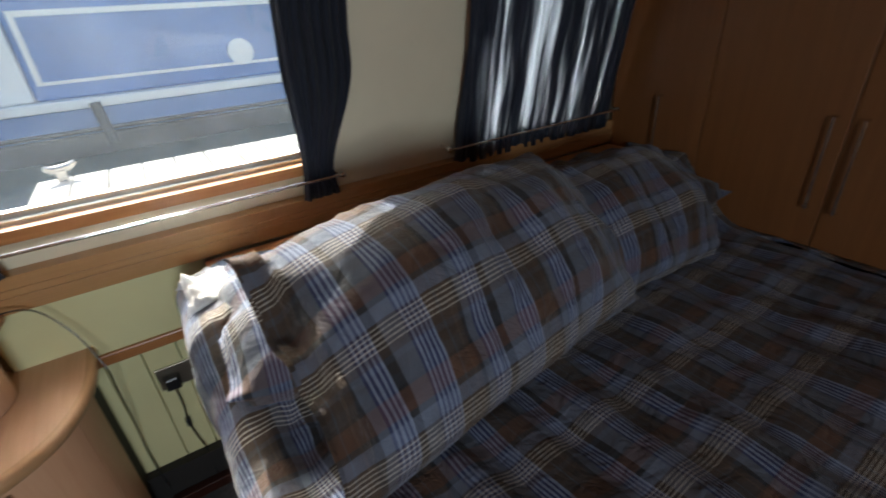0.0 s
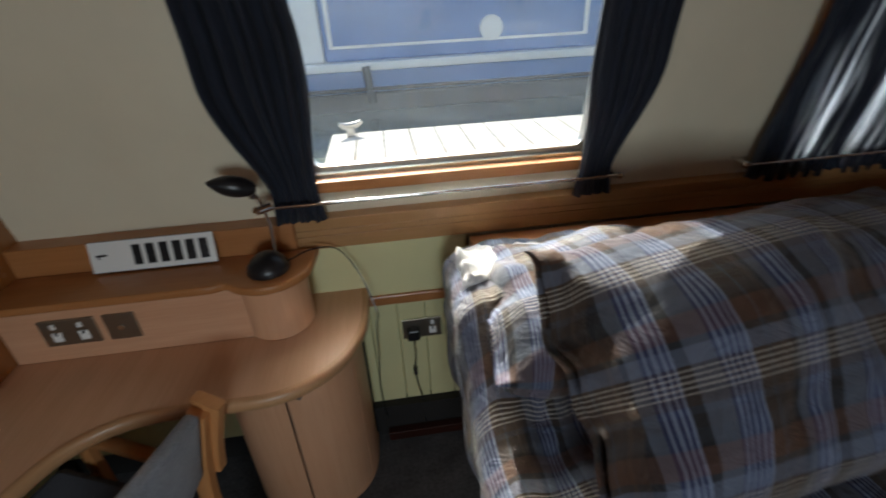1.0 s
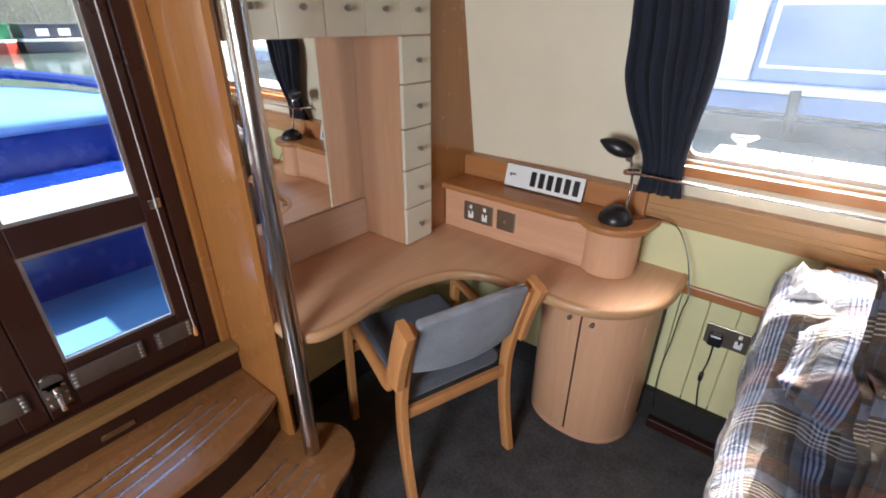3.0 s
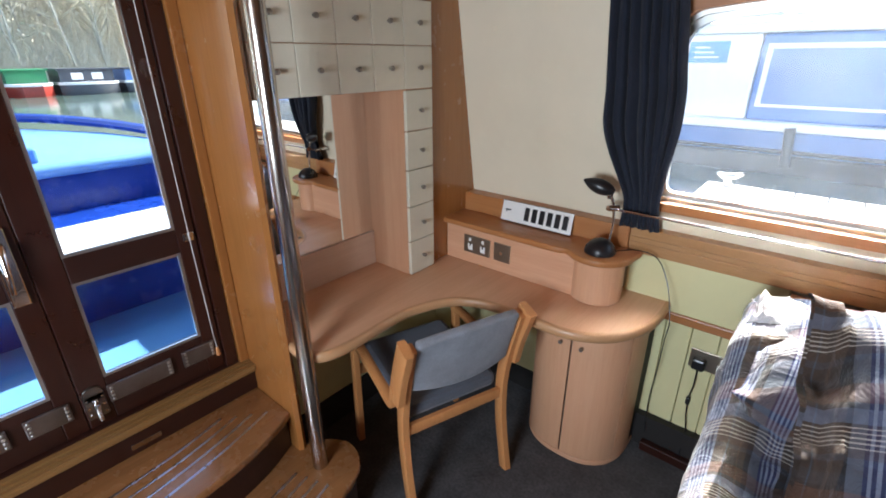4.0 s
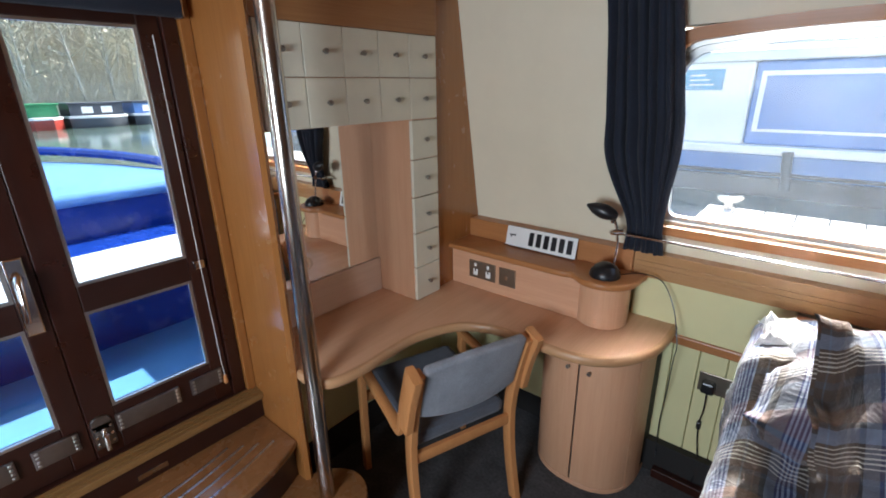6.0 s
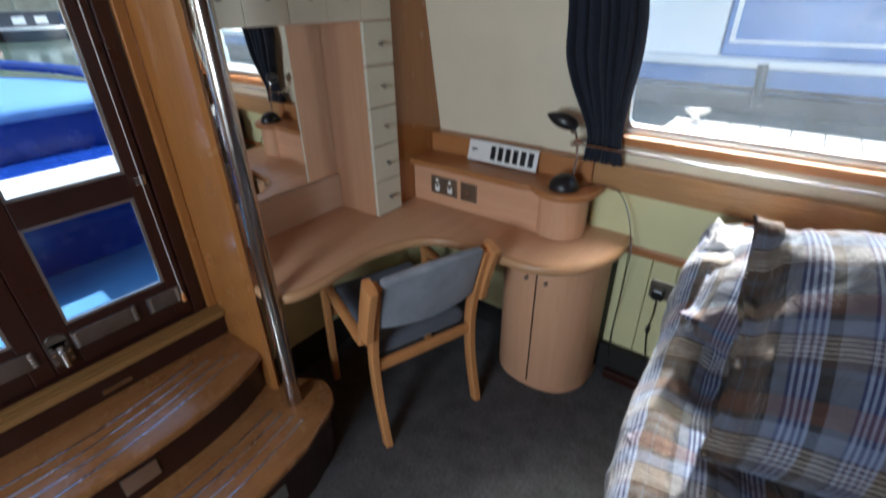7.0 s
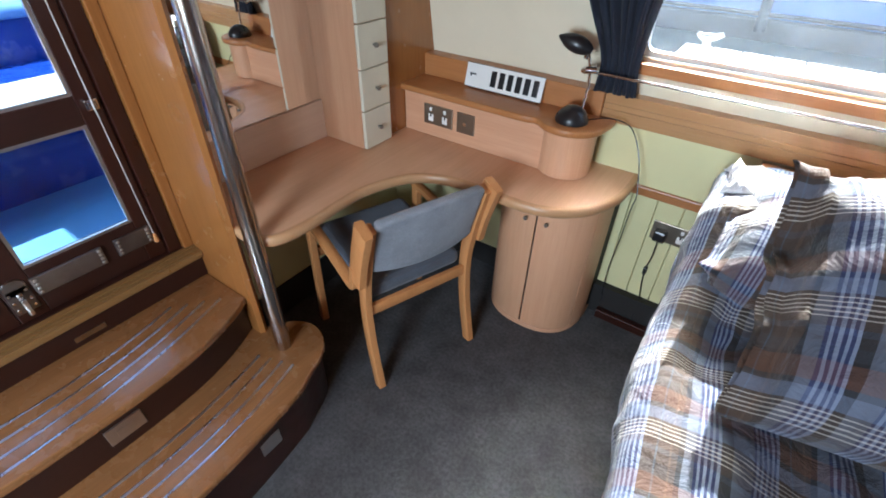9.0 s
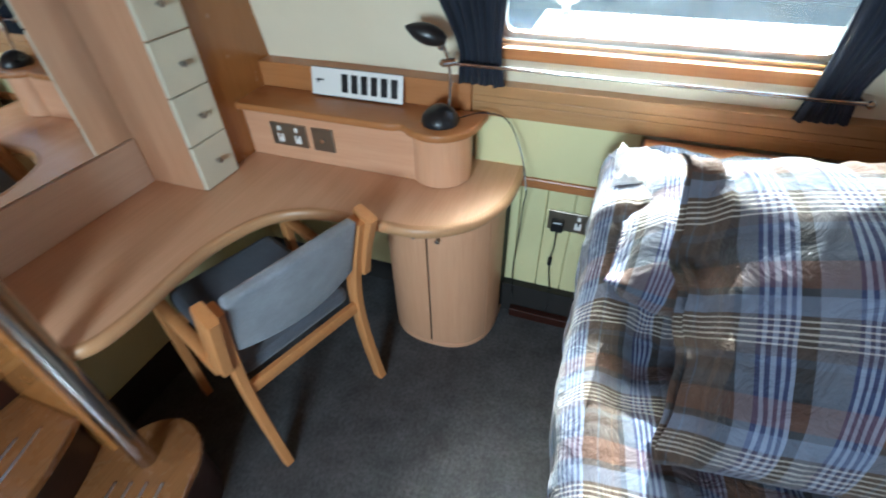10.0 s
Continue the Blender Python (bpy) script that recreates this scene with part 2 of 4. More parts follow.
def prism(outline, z0, z1, bevel=0.0):
    """An upright slab from a plan outline (counter-clockwise)."""
    bm = bmesh.new()
    f = bm.faces.new([bm.verts.new((x, y, z0)) for x, y in outline])
    r = bmesh.ops.extrude_face_region(bm, geom=[f])
    vs = [v for v in r["geom"] if isinstance(v, bmesh.types.BMVert)]
    bmesh.ops.translate(bm, verts=vs, vec=(0, 0, z1 - z0))
    bmesh.ops.recalc_face_normals(bm, faces=bm.faces)
    if bevel:
        es = [e for e in bm.edges if abs(e.verts[0].co.z - e.verts[1].co.z) < 1e-6]
        bmesh.ops.bevel(bm, geom=es, offset=bevel, segments=3, affect="EDGES", profile=0.5)
    return bm


def tube(points, r, sides=10, closed_ends=True):
    """A round bar along a line of points; r is one radius or one for each point."""
    bm = bmesh.new()
    pts = [Vector(p) for p in points]
    rings, side = [], None
    for i, p in enumerate(pts):
        d = (pts[min(i + 1, len(pts) - 1)] - pts[max(i - 1, 0)]).normalized()
        if side is None:
            side = d.orthogonal().normalized()
        side = (side - d * side.dot(d)).normalized()
        up = d.cross(side)
        rad = r[i] if isinstance(r, (list, tuple)) else r
        rings.append([bm.verts.new(p + rad * (math.cos(a) * side + math.sin(a) * up)) for a in (2 * math.pi * k / sides for k in range(sides))])
    for a, b in zip(rings, rings[1:]):
        for k in range(sides):
            bm.faces.new((a[k], a[(k + 1) % sides], b[(k + 1) % sides], b[k]))
    if closed_ends:
        bm.faces.new(rings[0][::-1])
        bm.faces.new(rings[-1])
    bmesh.ops.recalc_face_normals(bm, faces=bm.faces)
    return bm


def sweep(points, w, h, up=Vector((0, 0, 1))):
    """A bar of rectangular section, w across and h along up, with softened edges."""
    bm = bmesh.new()
    pts = [Vector(p) for p in points]
    rings = []
    c = 0.22
    sec = [(-1, -1 + c), (-1 + c, -1), (1 - c, -1), (1, -1 + c), (1, 1 - c), (1 - c, 1), (-1 + c, 1), (-1, 1 - c)]
    for i, p in enumerate(pts):
        d = (pts[min(i + 1, len(pts) - 1)] - pts[max(i - 1, 0)]).normalized()
        s = d.cross(up).normalized()
        u = s.cross(d)
        rings.append([bm.verts.new(p + s * (a * w / 2) + u * (b * h / 2)) for a, b in sec])
    for a, b in zip(rings, rings[1:]):
        for k in range(8):
            bm.faces.new((a[k], a[(k + 1) % 8], b[(k + 1) % 8], b[k]))
    bm.faces.new(rings[0][::-1])
    bm.faces.new(rings[-1])
    bmesh.ops.recalc_face_normals(bm, faces=bm.faces)
    return bm


def lathe(profile, centre=(0, 0), sides=32):
    """A turned shape: profile of (radius, z)."""
    bm = bmesh.new()
    rings = [[bm.verts.new((centre[0] + r * math.cos(a), centre[1] + r * math.sin(a), z)) for a in (2 * math.pi * k / sides for k in range(sides))] for r, z in profile]
    for a, b in zip(rings, rings[1:]):
        for k in range(sides):
            bm.faces.new((a[k], a[(k + 1) % sides], b[(k + 1) % sides], b[k]))
    bm.faces.new(rings[0][::-1])
    bm.faces.new(rings[-1])
    bmesh.ops.recalc_face_normals(bm, faces=bm.faces)
    return bm


def grid(nu, nv, f, uv=None, thick=0.0):
    """A sheet of nu x nv cells; f(a, b) gives the place for a, b in 0..1, uv the cloth's own metres."""
    bm = bmesh.new()
    lay = bm.loops.layers.uv.new("UVMap")
    vs = [[bm.verts.new(f(i / nu, j / nv)) for j in range(nv + 1)] for i in range(nu + 1)]
    for i in range(nu):
        for j in range(nv):
            face = bm.faces.new((vs[i][j], vs[i + 1][j], vs[i + 1][j + 1], vs[i][j + 1]))
            face.smooth = True
            if uv:
                for loop, (a, b) in zip(face.loops, ((i, j), (i + 1, j), (i + 1, j + 1), (i, j + 1))):
                    loop[lay].uv = uv(a / nu, b / nv)
    return bm


def smooth_curve(points, n=8):
    """Catmull-Rom through the points."""
    p = [Vector(q) for q in points]
    p = [2 * p[0] - p[1]] + p + [2 * p[-1] - p[-2]]
    out = []
    for i in range(1, len(p) - 2):
        for k in range(n):
            u = k / n
            out.append(0.5 * (2 * p[i] + (p[i + 1] - p[i - 1]) * u + (2 * p[i - 1] - 5 * p[i] + 4 * p[i + 1] - p[i + 2]) * u * u + (3 * p[i] - p[i - 1] - 3 * p[i + 1] + p[i + 2]) * u ** 3))
    return out + [p[-2]]


def finish(name, bm, mat, smooth=False):
    me = bpy.data.meshes.new(name)
    flat = id(bm) in BOXY
    BOXY.discard(id(bm))
    bm.to_mesh(me)
    bm.free()
    me.materials.append(mat)
    ob = new(name, me)
    if smooth and not (flat and len(me.polygons) < 60):
        me.shade_smooth()
        me.set_sharp_from_angle(angle=radians(smooth if smooth is not True else 40))
    return ob


def thing(name, label, category, group="", at=(0, 0, 0)):
    ob = new(name)
    ob.location = at
    ob.empty_display_size = 0.05
    return tagged(ob, label, category, group)


def part(name, bm, mat, parent, label="", smooth=True):
    """One mesh under a thing or part; the mesh is given in world metres."""
    base = Vector(parent.location)
    up = parent.parent
    while up:
        base = base + up.location
        up = up.parent
    bmesh.ops.translate(bm, verts=bm.verts, vec=-base)
    ob = finish(name, bm, mat, smooth)
    ob.parent = parent
    if label:
        ob["label"] = label
    return ob


def setting(name, bm, mat, label, category, smooth=True):
    return tagged(finish(name, bm, mat, smooth), label, category, kind="structure")


def single(name, bm, mat, label, category, group="", smooth=True):
    return tagged(finish(name, bm, mat, smooth), label, category, group)


# ---- the shell of the cabin ----
LEAN_IN = 0.17                       # the hull side leans inward as it rises


def hull_y(z, d=0.0):
    return 1.64 - LEAN_IN * (z - 1.03) + d


def lean_box(x0, x1, z0, z1, d0, d1, bm=None):
    """A block in the leaning side wall, d0 to d1 behind its inner face."""
    bm = bm or bmesh.new()
    add = [bm.verts.new((x, hull_y(z, d), z)) for x in (x0, x1) for d in (d0, d1) for z in (z0, z1)]
    for q in ((0, 1, 3, 2), (4, 6, 7, 5), (0, 4, 5, 1), (2, 3, 7, 6), (0, 2, 6, 4), (1, 5, 7, 3)):
        bm.faces.new([add[k] for k in q])
    bmesh.ops.recalc_face_normals(bm, faces=bm.faces)
    return bm


CEIL = 1.99
X_END, X_WARD, Y_FAR = -1.145, 2.30, -1.62
W1 = (-0.10, 0.86, 1.112, 1.82)        # the window beside the desk: opening
W2 = (1.44, 2.17, 1.10, 1.82)         # the curtained window over the bed
setting("floor", box(-1.3, 2.9, -1.75, 1.85, -0.05, 0.0), CARPET, "charcoal grey short-pile carpet on the cabin floor", "carpet", False)
setting("ceiling", box(-1.24, 2.9, -1.72, 1.56, CEIL, CEIL + 0.05), CHERRY_X, "varnished timber boarded cabin ceiling", "ceiling", False)
setting("roof", box(-1.26, 2.95, -1.74, 1.575, CEIL + 0.052, CEIL + 0.10, 0.02), PALE_DECK, "pale painted cabin roof", "roof")
bm = lean_box(-1.3, W1[0], 0.66, CEIL, 0, 0.09)
lean_box(W1[0], W1[1], 0.66, W1[2], 0, 0.09, bm)
lean_box(W1[0], W1[1], W1[3], CEIL, 0, 0.09, bm)
lean_box(W1[1], W2[0], 0.66, CEIL, 0, 0.09, bm)
lean_box(W2[0], W2[1], 0.66, W2[2], 0, 0.09, bm)
lean_box(W2[0], W2[1], W2[3], CEIL, 0, 0.09, bm)
lean_box(W2[1], 2.9, 0.66, CEIL, 0, 0.09, bm)
setting("wall_north", bm, CREAM, "cream painted hull side wall leaning inward", "wall", False)
setting("wall_lower", box(-1.3, 2.9, 1.68, 1.76, 0.0, 0.66), YELLOW, "pale yellow lower side wall below the trim", "wall", False)
bm = bmesh.new()
for a, b, c, d in ((-1.3, -0.3, 0, CEIL), (-0.3, 0.5, 0, 1.1), (-0.3, 0.5, 1.76, CEIL), (0.5, 2.9, 0, CEIL)):
    add_box(bm, a, b, Y_FAR - 0.09, Y_FAR, c, d)
setting("wall_south", bm, CHERRY_V, "varnished timber side wall with one window", "wall", False)
setting("wall_east", box(2.85, 2.93, -1.75, 1.85, 0, CEIL), CREAM, "plain cream wall behind the wardrobe", "wall", False)
bm = box(X_END - 0.09, X_END, 0.49, 1.75, 0, CEIL)
add_box(bm, X_END - 0.09, X_END, -1.75, -0.56, 0, CEIL)
add_box(bm, X_END - 0.09, X_END, -0.56, 0.49, 0, 0.52)
add_box(bm, X_END - 0.09, X_END, -0.56, 0.49, 1.93, CEIL)
# added out of view so that the sun does not graze the door sill
setting("unseen_sun_block", box(-1.46, X_END - 0.092, 0.50, 1.75, 0.3, CEIL), BLUE, "unseen blue block added beside the doors to stop the sun", "wall", False)
setting("wall_west", bm, BEECH_V, "wood panelled end bulkhead with the doorway", "wall", False)

# ---- side wall trim, window and panels ----
def ring(outer, inner, d0, d1):
    """A frame in the leaning wall between two outlines of (x, z)."""
    bm = bmesh.new()
    n = len(outer)
    layers = [[bm.verts.new((x, hull_y(z, d), z)) for x, z in o] for o, d in ((outer, d0), (inner, d0), (inner, d1), (outer, d1))]
    for a, b in zip(layers, layers[1:] + layers[:1]):
        for k in range(n):
            bm.faces.new((a[k], a[(k + 1) % n], b[(k + 1) % n], b[k]))
    bmesh.ops.recalc_face_normals(bm, faces=bm.faces)
    return bm


def arched(x0, x1, z0, z1, r, rise=0.0, n=6, m=8):
    """Outline with rounded corners and a slightly bowed head."""
    pts = []
    for cx, cz, a0 in ((x1 - r, z1 - r, 0), (x0 + r, z1 - r, 90), (x0 + r, z0 + r * 0.4, 180), (x1 - r, z0 + r * 0.4, 270)):
        rr = r if a0 < 180 else r * 0.4
        cx = cx if a0 < 180 else (x0 + rr if a0 == 180 else x1 - rr)
        for k in range(n + 1):
            a = radians(a0 + 90 * k / n)
            pts.append((cx + rr * math.cos(a), cz + rr * math.sin(a)))
        if a0 == 0:
            for k in range(1, m):
                u = k / m
                pts.append((x1 - r + (x0 + 2 * r - x1) * u, z1))
    mid, half = (x0 + x1) / 2, (x1 - x0) / 2
    return [(x, z + (rise * (1 - ((x - mid) / half) ** 2) if z > (z0 + z1) / 2 else 0)) for x, z in pts]


def cabin_window(name, x0, x1, z0, z1, label):
    win = tagged(new(name), label, "window", kind="structure")
    big, lin, al, gl = arched(x0 - 0.03, x1 + 0.03, z0 - 0.035, z1 + 0.035, 0.10, 0.03), arched(x0, x1, z0, z1, 0.09, 0.03), arched(x0 + 0.012, x1 - 0.012, z0 + 0.012, z1 - 0.012, 0.085, 0.03), arched(x0 + 0.032, x1 - 0.032, z0 + 0.03, z1 - 0.03, 0.075, 0.03)
    part("window_liner", ring(big, lin, -0.012, 0.06), CHERRY_X, win, "varnished timber window liner")
    part("window_frame", ring(lin, al, 0.03, 0.075), ALU, win, "aluminium window frame")
    part("glazing_bead", ring(al, gl, 0.052, 0.085), ALU, win)
    bm = bmesh.new()
    face = [bm.verts.new((x, hull_y(z, 0.068), z)) for x, z in al]
    bm.faces.new(face)
    r = bmesh.ops.extrude_face_region(bm, geom=bm.faces[:])
    bmesh.ops.translate(bm, verts=[v for v in r["geom"] if isinstance(v, bmesh.types.BMVert)], vec=(0, 0.004, 0))
    bmesh.ops.recalc_face_normals(bm, faces=bm.faces)
    pane = part("pane", bm, DUSTY, win, smooth=False)
    pane.visible_shadow = False
    return win


cabin_window("window_1", -0.075, 0.845, 1.136, 1.765, "wide cabin window with aluminium frame and timber liner")
cabin_window("window_2", 1.465, 2.14, 1.13, 1.765, "curtained cabin window over the bed")
# grooved timber rail along the wall
trim = tagged(new("trim"), "grooved varnished timber dado rail along the wall", "trim", kind="structure")
for k, (za, zb) in enumerate(((0.925, 0.950), (0.9515, 0.971), (0.9725, 0.992), (0.9935, 1.028))):
    part("moulding", box(-0.12, X_WARD, 1.588 + 0.004 * (k == 0), 1.648, za, zb, 0.002), TRIM_WOOD, trim)
part("backing", box(-0.12, X_WARD, 1.5915, 1.645, 0.927, 1.026), TRIM_WOOD, trim)
setting("trim_desk_back", box(-0.925, -0.12, 1.572, 1.648, 0.93, 1.03, 0.004), CHERRY_X, "varnished timber upstand behind the shelf", "trim")
setting("panel_upper", box(-0.12, 0.42, 1.625, 1.70, 0.70, 0.925, 0.004), YELLOW, "pale yellow upper side panel under the rail", "wall")
setting("trim_lower", box(0.02, 0.46, 1.615, 1.69, 0.662, 0.702, 0.006), CHERRY_X, "narrow varnished timber strip on the yellow wall", "trim")
lowp = tagged(new("panel_lower"), "pale yellow tongue-and-groove boarding on the lower wall", "wall", kind="structure")
for k in range(16):
    x = -1.14 + 0.1 * k
    part("board", box(x + 0.0015, x + 0.0985, 1.655, 1.68, 0.16, 0.66, 0.003), YELLOW, lowp)
setting("baseboard", box(-1.14, 0.46, 1.62, 1.68, 0, 0.16), DARK, "black painted plinth under the yellow boarding", "baseboard", False)
setting("baseboard_strip", box(0.07, 0.46, 1.585, 1.618, 0, 0.045, 0.004), MAHOGANY, "dark red timber strip at the carpet's edge", "baseboard")

# ---- the desk corner ----
desk = thing("desk", "curved beech-veneered corner desk with rounded lipping", "desk", at=(-0.8, 1.2, 0))
edge_pts = [(-0.86, 0.502), (-0.80, 0.500), (-0.745, 0.52), (-0.715, 0.57), (-0.706, 0.68), (-0.712, 0.80), (-0.706, 0.93), (-0.645, 1.08), (-0.545, 1.155), (-0.425, 1.178), (-0.29, 1.176), (-0.17, 1.18), (-0.08, 1.217), (-0.005, 1.287), (0.043, 1.39), (0.058, 1.50), (0.055, 1.65)]
curve = [(v.x, v.y) for v in smooth_curve([(x, y, 0) for x, y in edge_pts], 6)]
outline = [(X_END + 0.002, 0.50)] + curve + [(X_END + 0.002, 1.65)]
part("desktop", prism(outline, 0.706, 0.74, 0.003), BEECH, desk)
bm = bmesh.new()
prev = None
cs = [Vector((x, y, 0)) for x, y in curve]
sec = [(0.0, 0.7415), (0.007, 0.7405), (0.0125, 0.735), (0.0145, 0.722), (0.0125, 0.709), (0.007, 0.7035), (0.0, 0.7025), (-0.006, 0.7045), (-0.006, 0.7410)]
for i, c in enumerate(cs):
    d = (cs[min(i + 1, len(cs) - 1)] - cs[max(i - 1, 0)]).normalized()
    nrm = Vector((d.y, -d.x, 0))
    now = [bm.verts.new((c.x + nrm.x * o, c.y + nrm.y * o, z)) for o, z in sec]
    if prev:
        for k in range(len(sec)):
            bm.faces.new((prev[k], prev[(k + 1) % len(sec)], now[(k + 1) % len(sec)], now[k]))
    prev = now
bmesh.ops.recalc_face_normals(bm, faces=bm.faces)
part("lipping", bm, EDGE, desk, "pale rounded timber lipping")
part("modesty_panel", box(-1.14, -0.45, 1.58, 1.60, 0.16, 0.70), YELLOW, desk, "yellow painted panel under the desk")

cab = thing("desk_cabinet", "bow-fronted beech cupboard with two curved doors under the desk", "cabinet", at=(-0.185, 1.55, 0))


def bow(a, k=1.0):
    """Plan of the bowed front; a in degrees from the x axis."""
    c, s = math.cos(radians(a)), math.sin(radians(a))
    e = 0.82
    return (-0.20 + 0.226 * k * math.copysign(abs(c) ** e, c), 1.56 + 0.238 * k * math.copysign(abs(s) ** e, s))


part("body", prism([bow(a, 0.955) for a in range(180, 361, 6)] + [(0.025, 1.65), (-0.425, 1.65)], 0.025, 0.702), DARK, cab, "dark cupboard interior behind the door gap")
part("left_side", prism([bow(a) for a in range(180, 209, 4)] + [bow(a, 0.93) for a in range(208, 179, -4)], 0.026, 0.700), BEECH_V, cab)
part("right_side", prism([bow(a) for a in range(332, 361, 4)] + [bow(a, 0.93) for a in range(360, 331, -4)], 0.026, 0.700), BEECH_V, cab)
for a0, a1, ka in ((209, 270.0, 263.5), (270.9, 331, 279)):
    angs = [a0 + (a1 - a0) * k / 14 for k in range(15)]
    d = part("door", prism([bow(a) for a in angs] + [bow(a, 0.94) for a in reversed(angs)], 0.028, 0.699, 0.0015), BEECH_V, cab)
    x, y = bow(ka)
    part("knob", tube([(x, y + 0.004, 0.588), (x, y - 0.008, 0.588), (x, y - 0.010, 0.588), (x, y - 0.02, 0.588), (x, y - 0.022, 0.588)], [0.004, 0.004, 0.008, 0.008, 0.006], 12), KNOB, d, "small dull metal knob")

part("base", prism([bow(a, 0.998) for a in range(180, 361, 6)] + [(0.025, 1.65), (-0.425, 1.65)], 0.0, 0.024, 0.003), BEECH_X, cab, "beech base rail under the doors")

# shelf with the sockets and the round pedestal
shelf = thing("desk_shelf", "raised cherry-topped shelf with a beech front along the wall", "shelf", at=(-0.6, 1.5, 0.74))
part("front", box(-0.90, -0.235, 1.425, 1.445, 0.742, 0.918), BEECH_X, shelf)
part("side", box(-0.918, -0.90, 1.425, 1.572, 0.742, 0.918), BEECH_X, shelf)
sh = [(-0.925, 1.40), (-0.37, 1.40), (-0.33, 1.402), (-0.305, 1.412)]
ped_c = (-0.193, 1.492)
sh += [(ped_c[0] + 0.128 * math.cos(radians(a)), ped_c[1] + 0.128 * math.sin(radians(a))) for a in range(222, 361, 8)] + [(-0.058, 1.572), (-0.925, 1.572)]
part("top", prism(sh, 0.918, 0.944, 0.007), CHERRY_X, shelf, "cherry-coloured rounded shelf top")
part("pedestal", lathe([(0.097, 0.742), (0.1, 0.745), (0.1, 0.917)], ped_c, 40), BEECH_V, shelf, "round beech pedestal")

# drawers round the mirror
unit = thing("drawer_unit", "grid of small ivory drawers framed in beech around a mirror", "drawers", at=(-1.0, 0.9, 0.742))
PITCH, DX = 0.155, -0.90
part("column_side", box(X_END + 0.002, DX - 0.012, 1.145, 1.300, 0.742, 1.528), BEECH_V, unit)
part("upper_body", box(X_END + 0.002, DX - 0.012, 0.525, 1.300, 1.528, 1.838), BEECH_V, unit)
part("pelmet", box(X_END + 0.002, DX + 0.004, 0.505, 1.305, 1.8385, CEIL), CHERRY_Y, unit, "timber pelmet over the drawers")
part("end_panel", box(X_END + 0.002, -0.922, 1.305, 1.64, 0.742, CEIL), CHERRY_V, unit, "varnished timber end panel")
cells = [(y, z) for z in (1.528, 1.683) for y in (0.525, 0.68, 0.835, 0.99, 1.145)] + [(1.145, 0.7425 + 0.157 * k) for k in range(5)]
for y, z in cells:
    d = part("drawer", box(DX - 0.012, DX + 0.004, y + 0.0015, y + PITCH - 0.0015, z + 0.0015, z + PITCH - 0.0015, 0.0015), DRAWER, unit)
    x, yc, zc = DX + 0.004, y + PITCH / 2, z + PITCH / 2
    part("knob", tube([(x, yc, zc), (x + 0.008, yc, zc), (x + 0.010, yc, zc), (x + 0.018, yc, zc), (x + 0.02, yc, zc)], [0.005, 0.005, 0.009, 0.009, 0.006], 10), KNOB, d, "small steel knob")
mirror = thing("mirror", "plain wall mirror above the desk", "mirror", at=(X_END, 0.8, 0.9))
part("mirror_glass", box(X_END + 0.002, X_END + 0.008, 0.505, 1.142, 0.902, 1.526), MIRROR, mirror, smooth=False)
part("back_edge", box(X_END + 0.0005, X_END + 0.0035, 0.503, 1.1435, 0.9, 0.905), STEEL, mirror)
part("splashback", box(X_END + 0.001, X_END + 0.018, 0.505, 1.143, 0.741, 0.899, 0.002), BEECH_PALE, desk, "beech upstand below the mirror")

# partition beside the steps, and the pole
bm = prism([(-1.145, 0.47), (-0.86, 0.47), (-0.85, 0.485), (-0.86, 0.50), (-1.145, 0.50)], 0.27, CEIL)
setting("partition", bm, CHERRY_V, "varnished timber partition between steps and desk", "partition")
pole = thing("grab_pole", "polished steel grab pole from step to ceiling", "pole", at=(-0.75, 0.47, 0.272))
part("tube", tube([(-0.745, 0.482, 0.272), (-0.745, 0.482, 1.2), (-0.745, 0.482, CEIL - 0.002)], 0.0265, 28), POLE, pole)
part("collar", lathe([(0.036, CEIL - 0.012), (0.036, CEIL - 0.002)], (-0.745, 0.482), 24), POLE, pole)

# ---- steps ----
def arc_front(x_apex, bulge, y0, y1, yc=-0.06, half=0.53, n=24, power=2):
    return [(x_apex - bulge * abs((y - yc) / half) ** power, y) for y in (y0 + (y1 - y0) * k / n for k in range(n + 1))]


upper = thing("upper_step", "curved teak step with inlaid metal grip strips", "step", at=(-0.95, -0.05, 0.27))
front_u = arc_front(-0.788, 0.10, -0.56, 0.469, power=3)
part("tread", prism([(-1.143, -0.56)] + front_u + [(-1.143, 0.469)], 0.41, 0.44, 0.006), TREAD, upper)
part("riser", prism([(-1.14, -0.555)] + [(x - 0.022, y) for x, y in arc_front(-0.788, 0.10, -0.555, 0.466, power=3)] + [(-1.14, 0.466)], 0.272, 0.41), MAHOGANY_Y, upper, "dark mahogany riser")
for k in range(4):
    ya, yb = -0.44, 0.416 - 0.042 * k
    xa, xb = -0.838 - 0.057 * k, -0.951 - 0.032 * k
    strip = [(xa + (xb - xa) * u + 0.045 * (1 - (2 * u - 1) ** 2), ya + (yb - ya) * u, 0.4405) for u in (q / 24 for q in range(25))]
    part("grip_strip", sweep(strip, 0.0085, 0.004), STRIP, upper, "inlaid metal grip strip")
lower = thing("lower_step", "wide curved teak bottom step with rounded end", "step", at=(-0.8, -0.05, 0))
fl = arc_front(-0.512, 0.055, -0.62, 0.40)
tip = [(-0.585, 0.47), (-0.60, 0.52), (-0.635, 0.575), (-0.69, 0.61), (-0.75, 0.617), (-0.81, 0.59), (-0.85, 0.545), (-0.87, 0.50)]
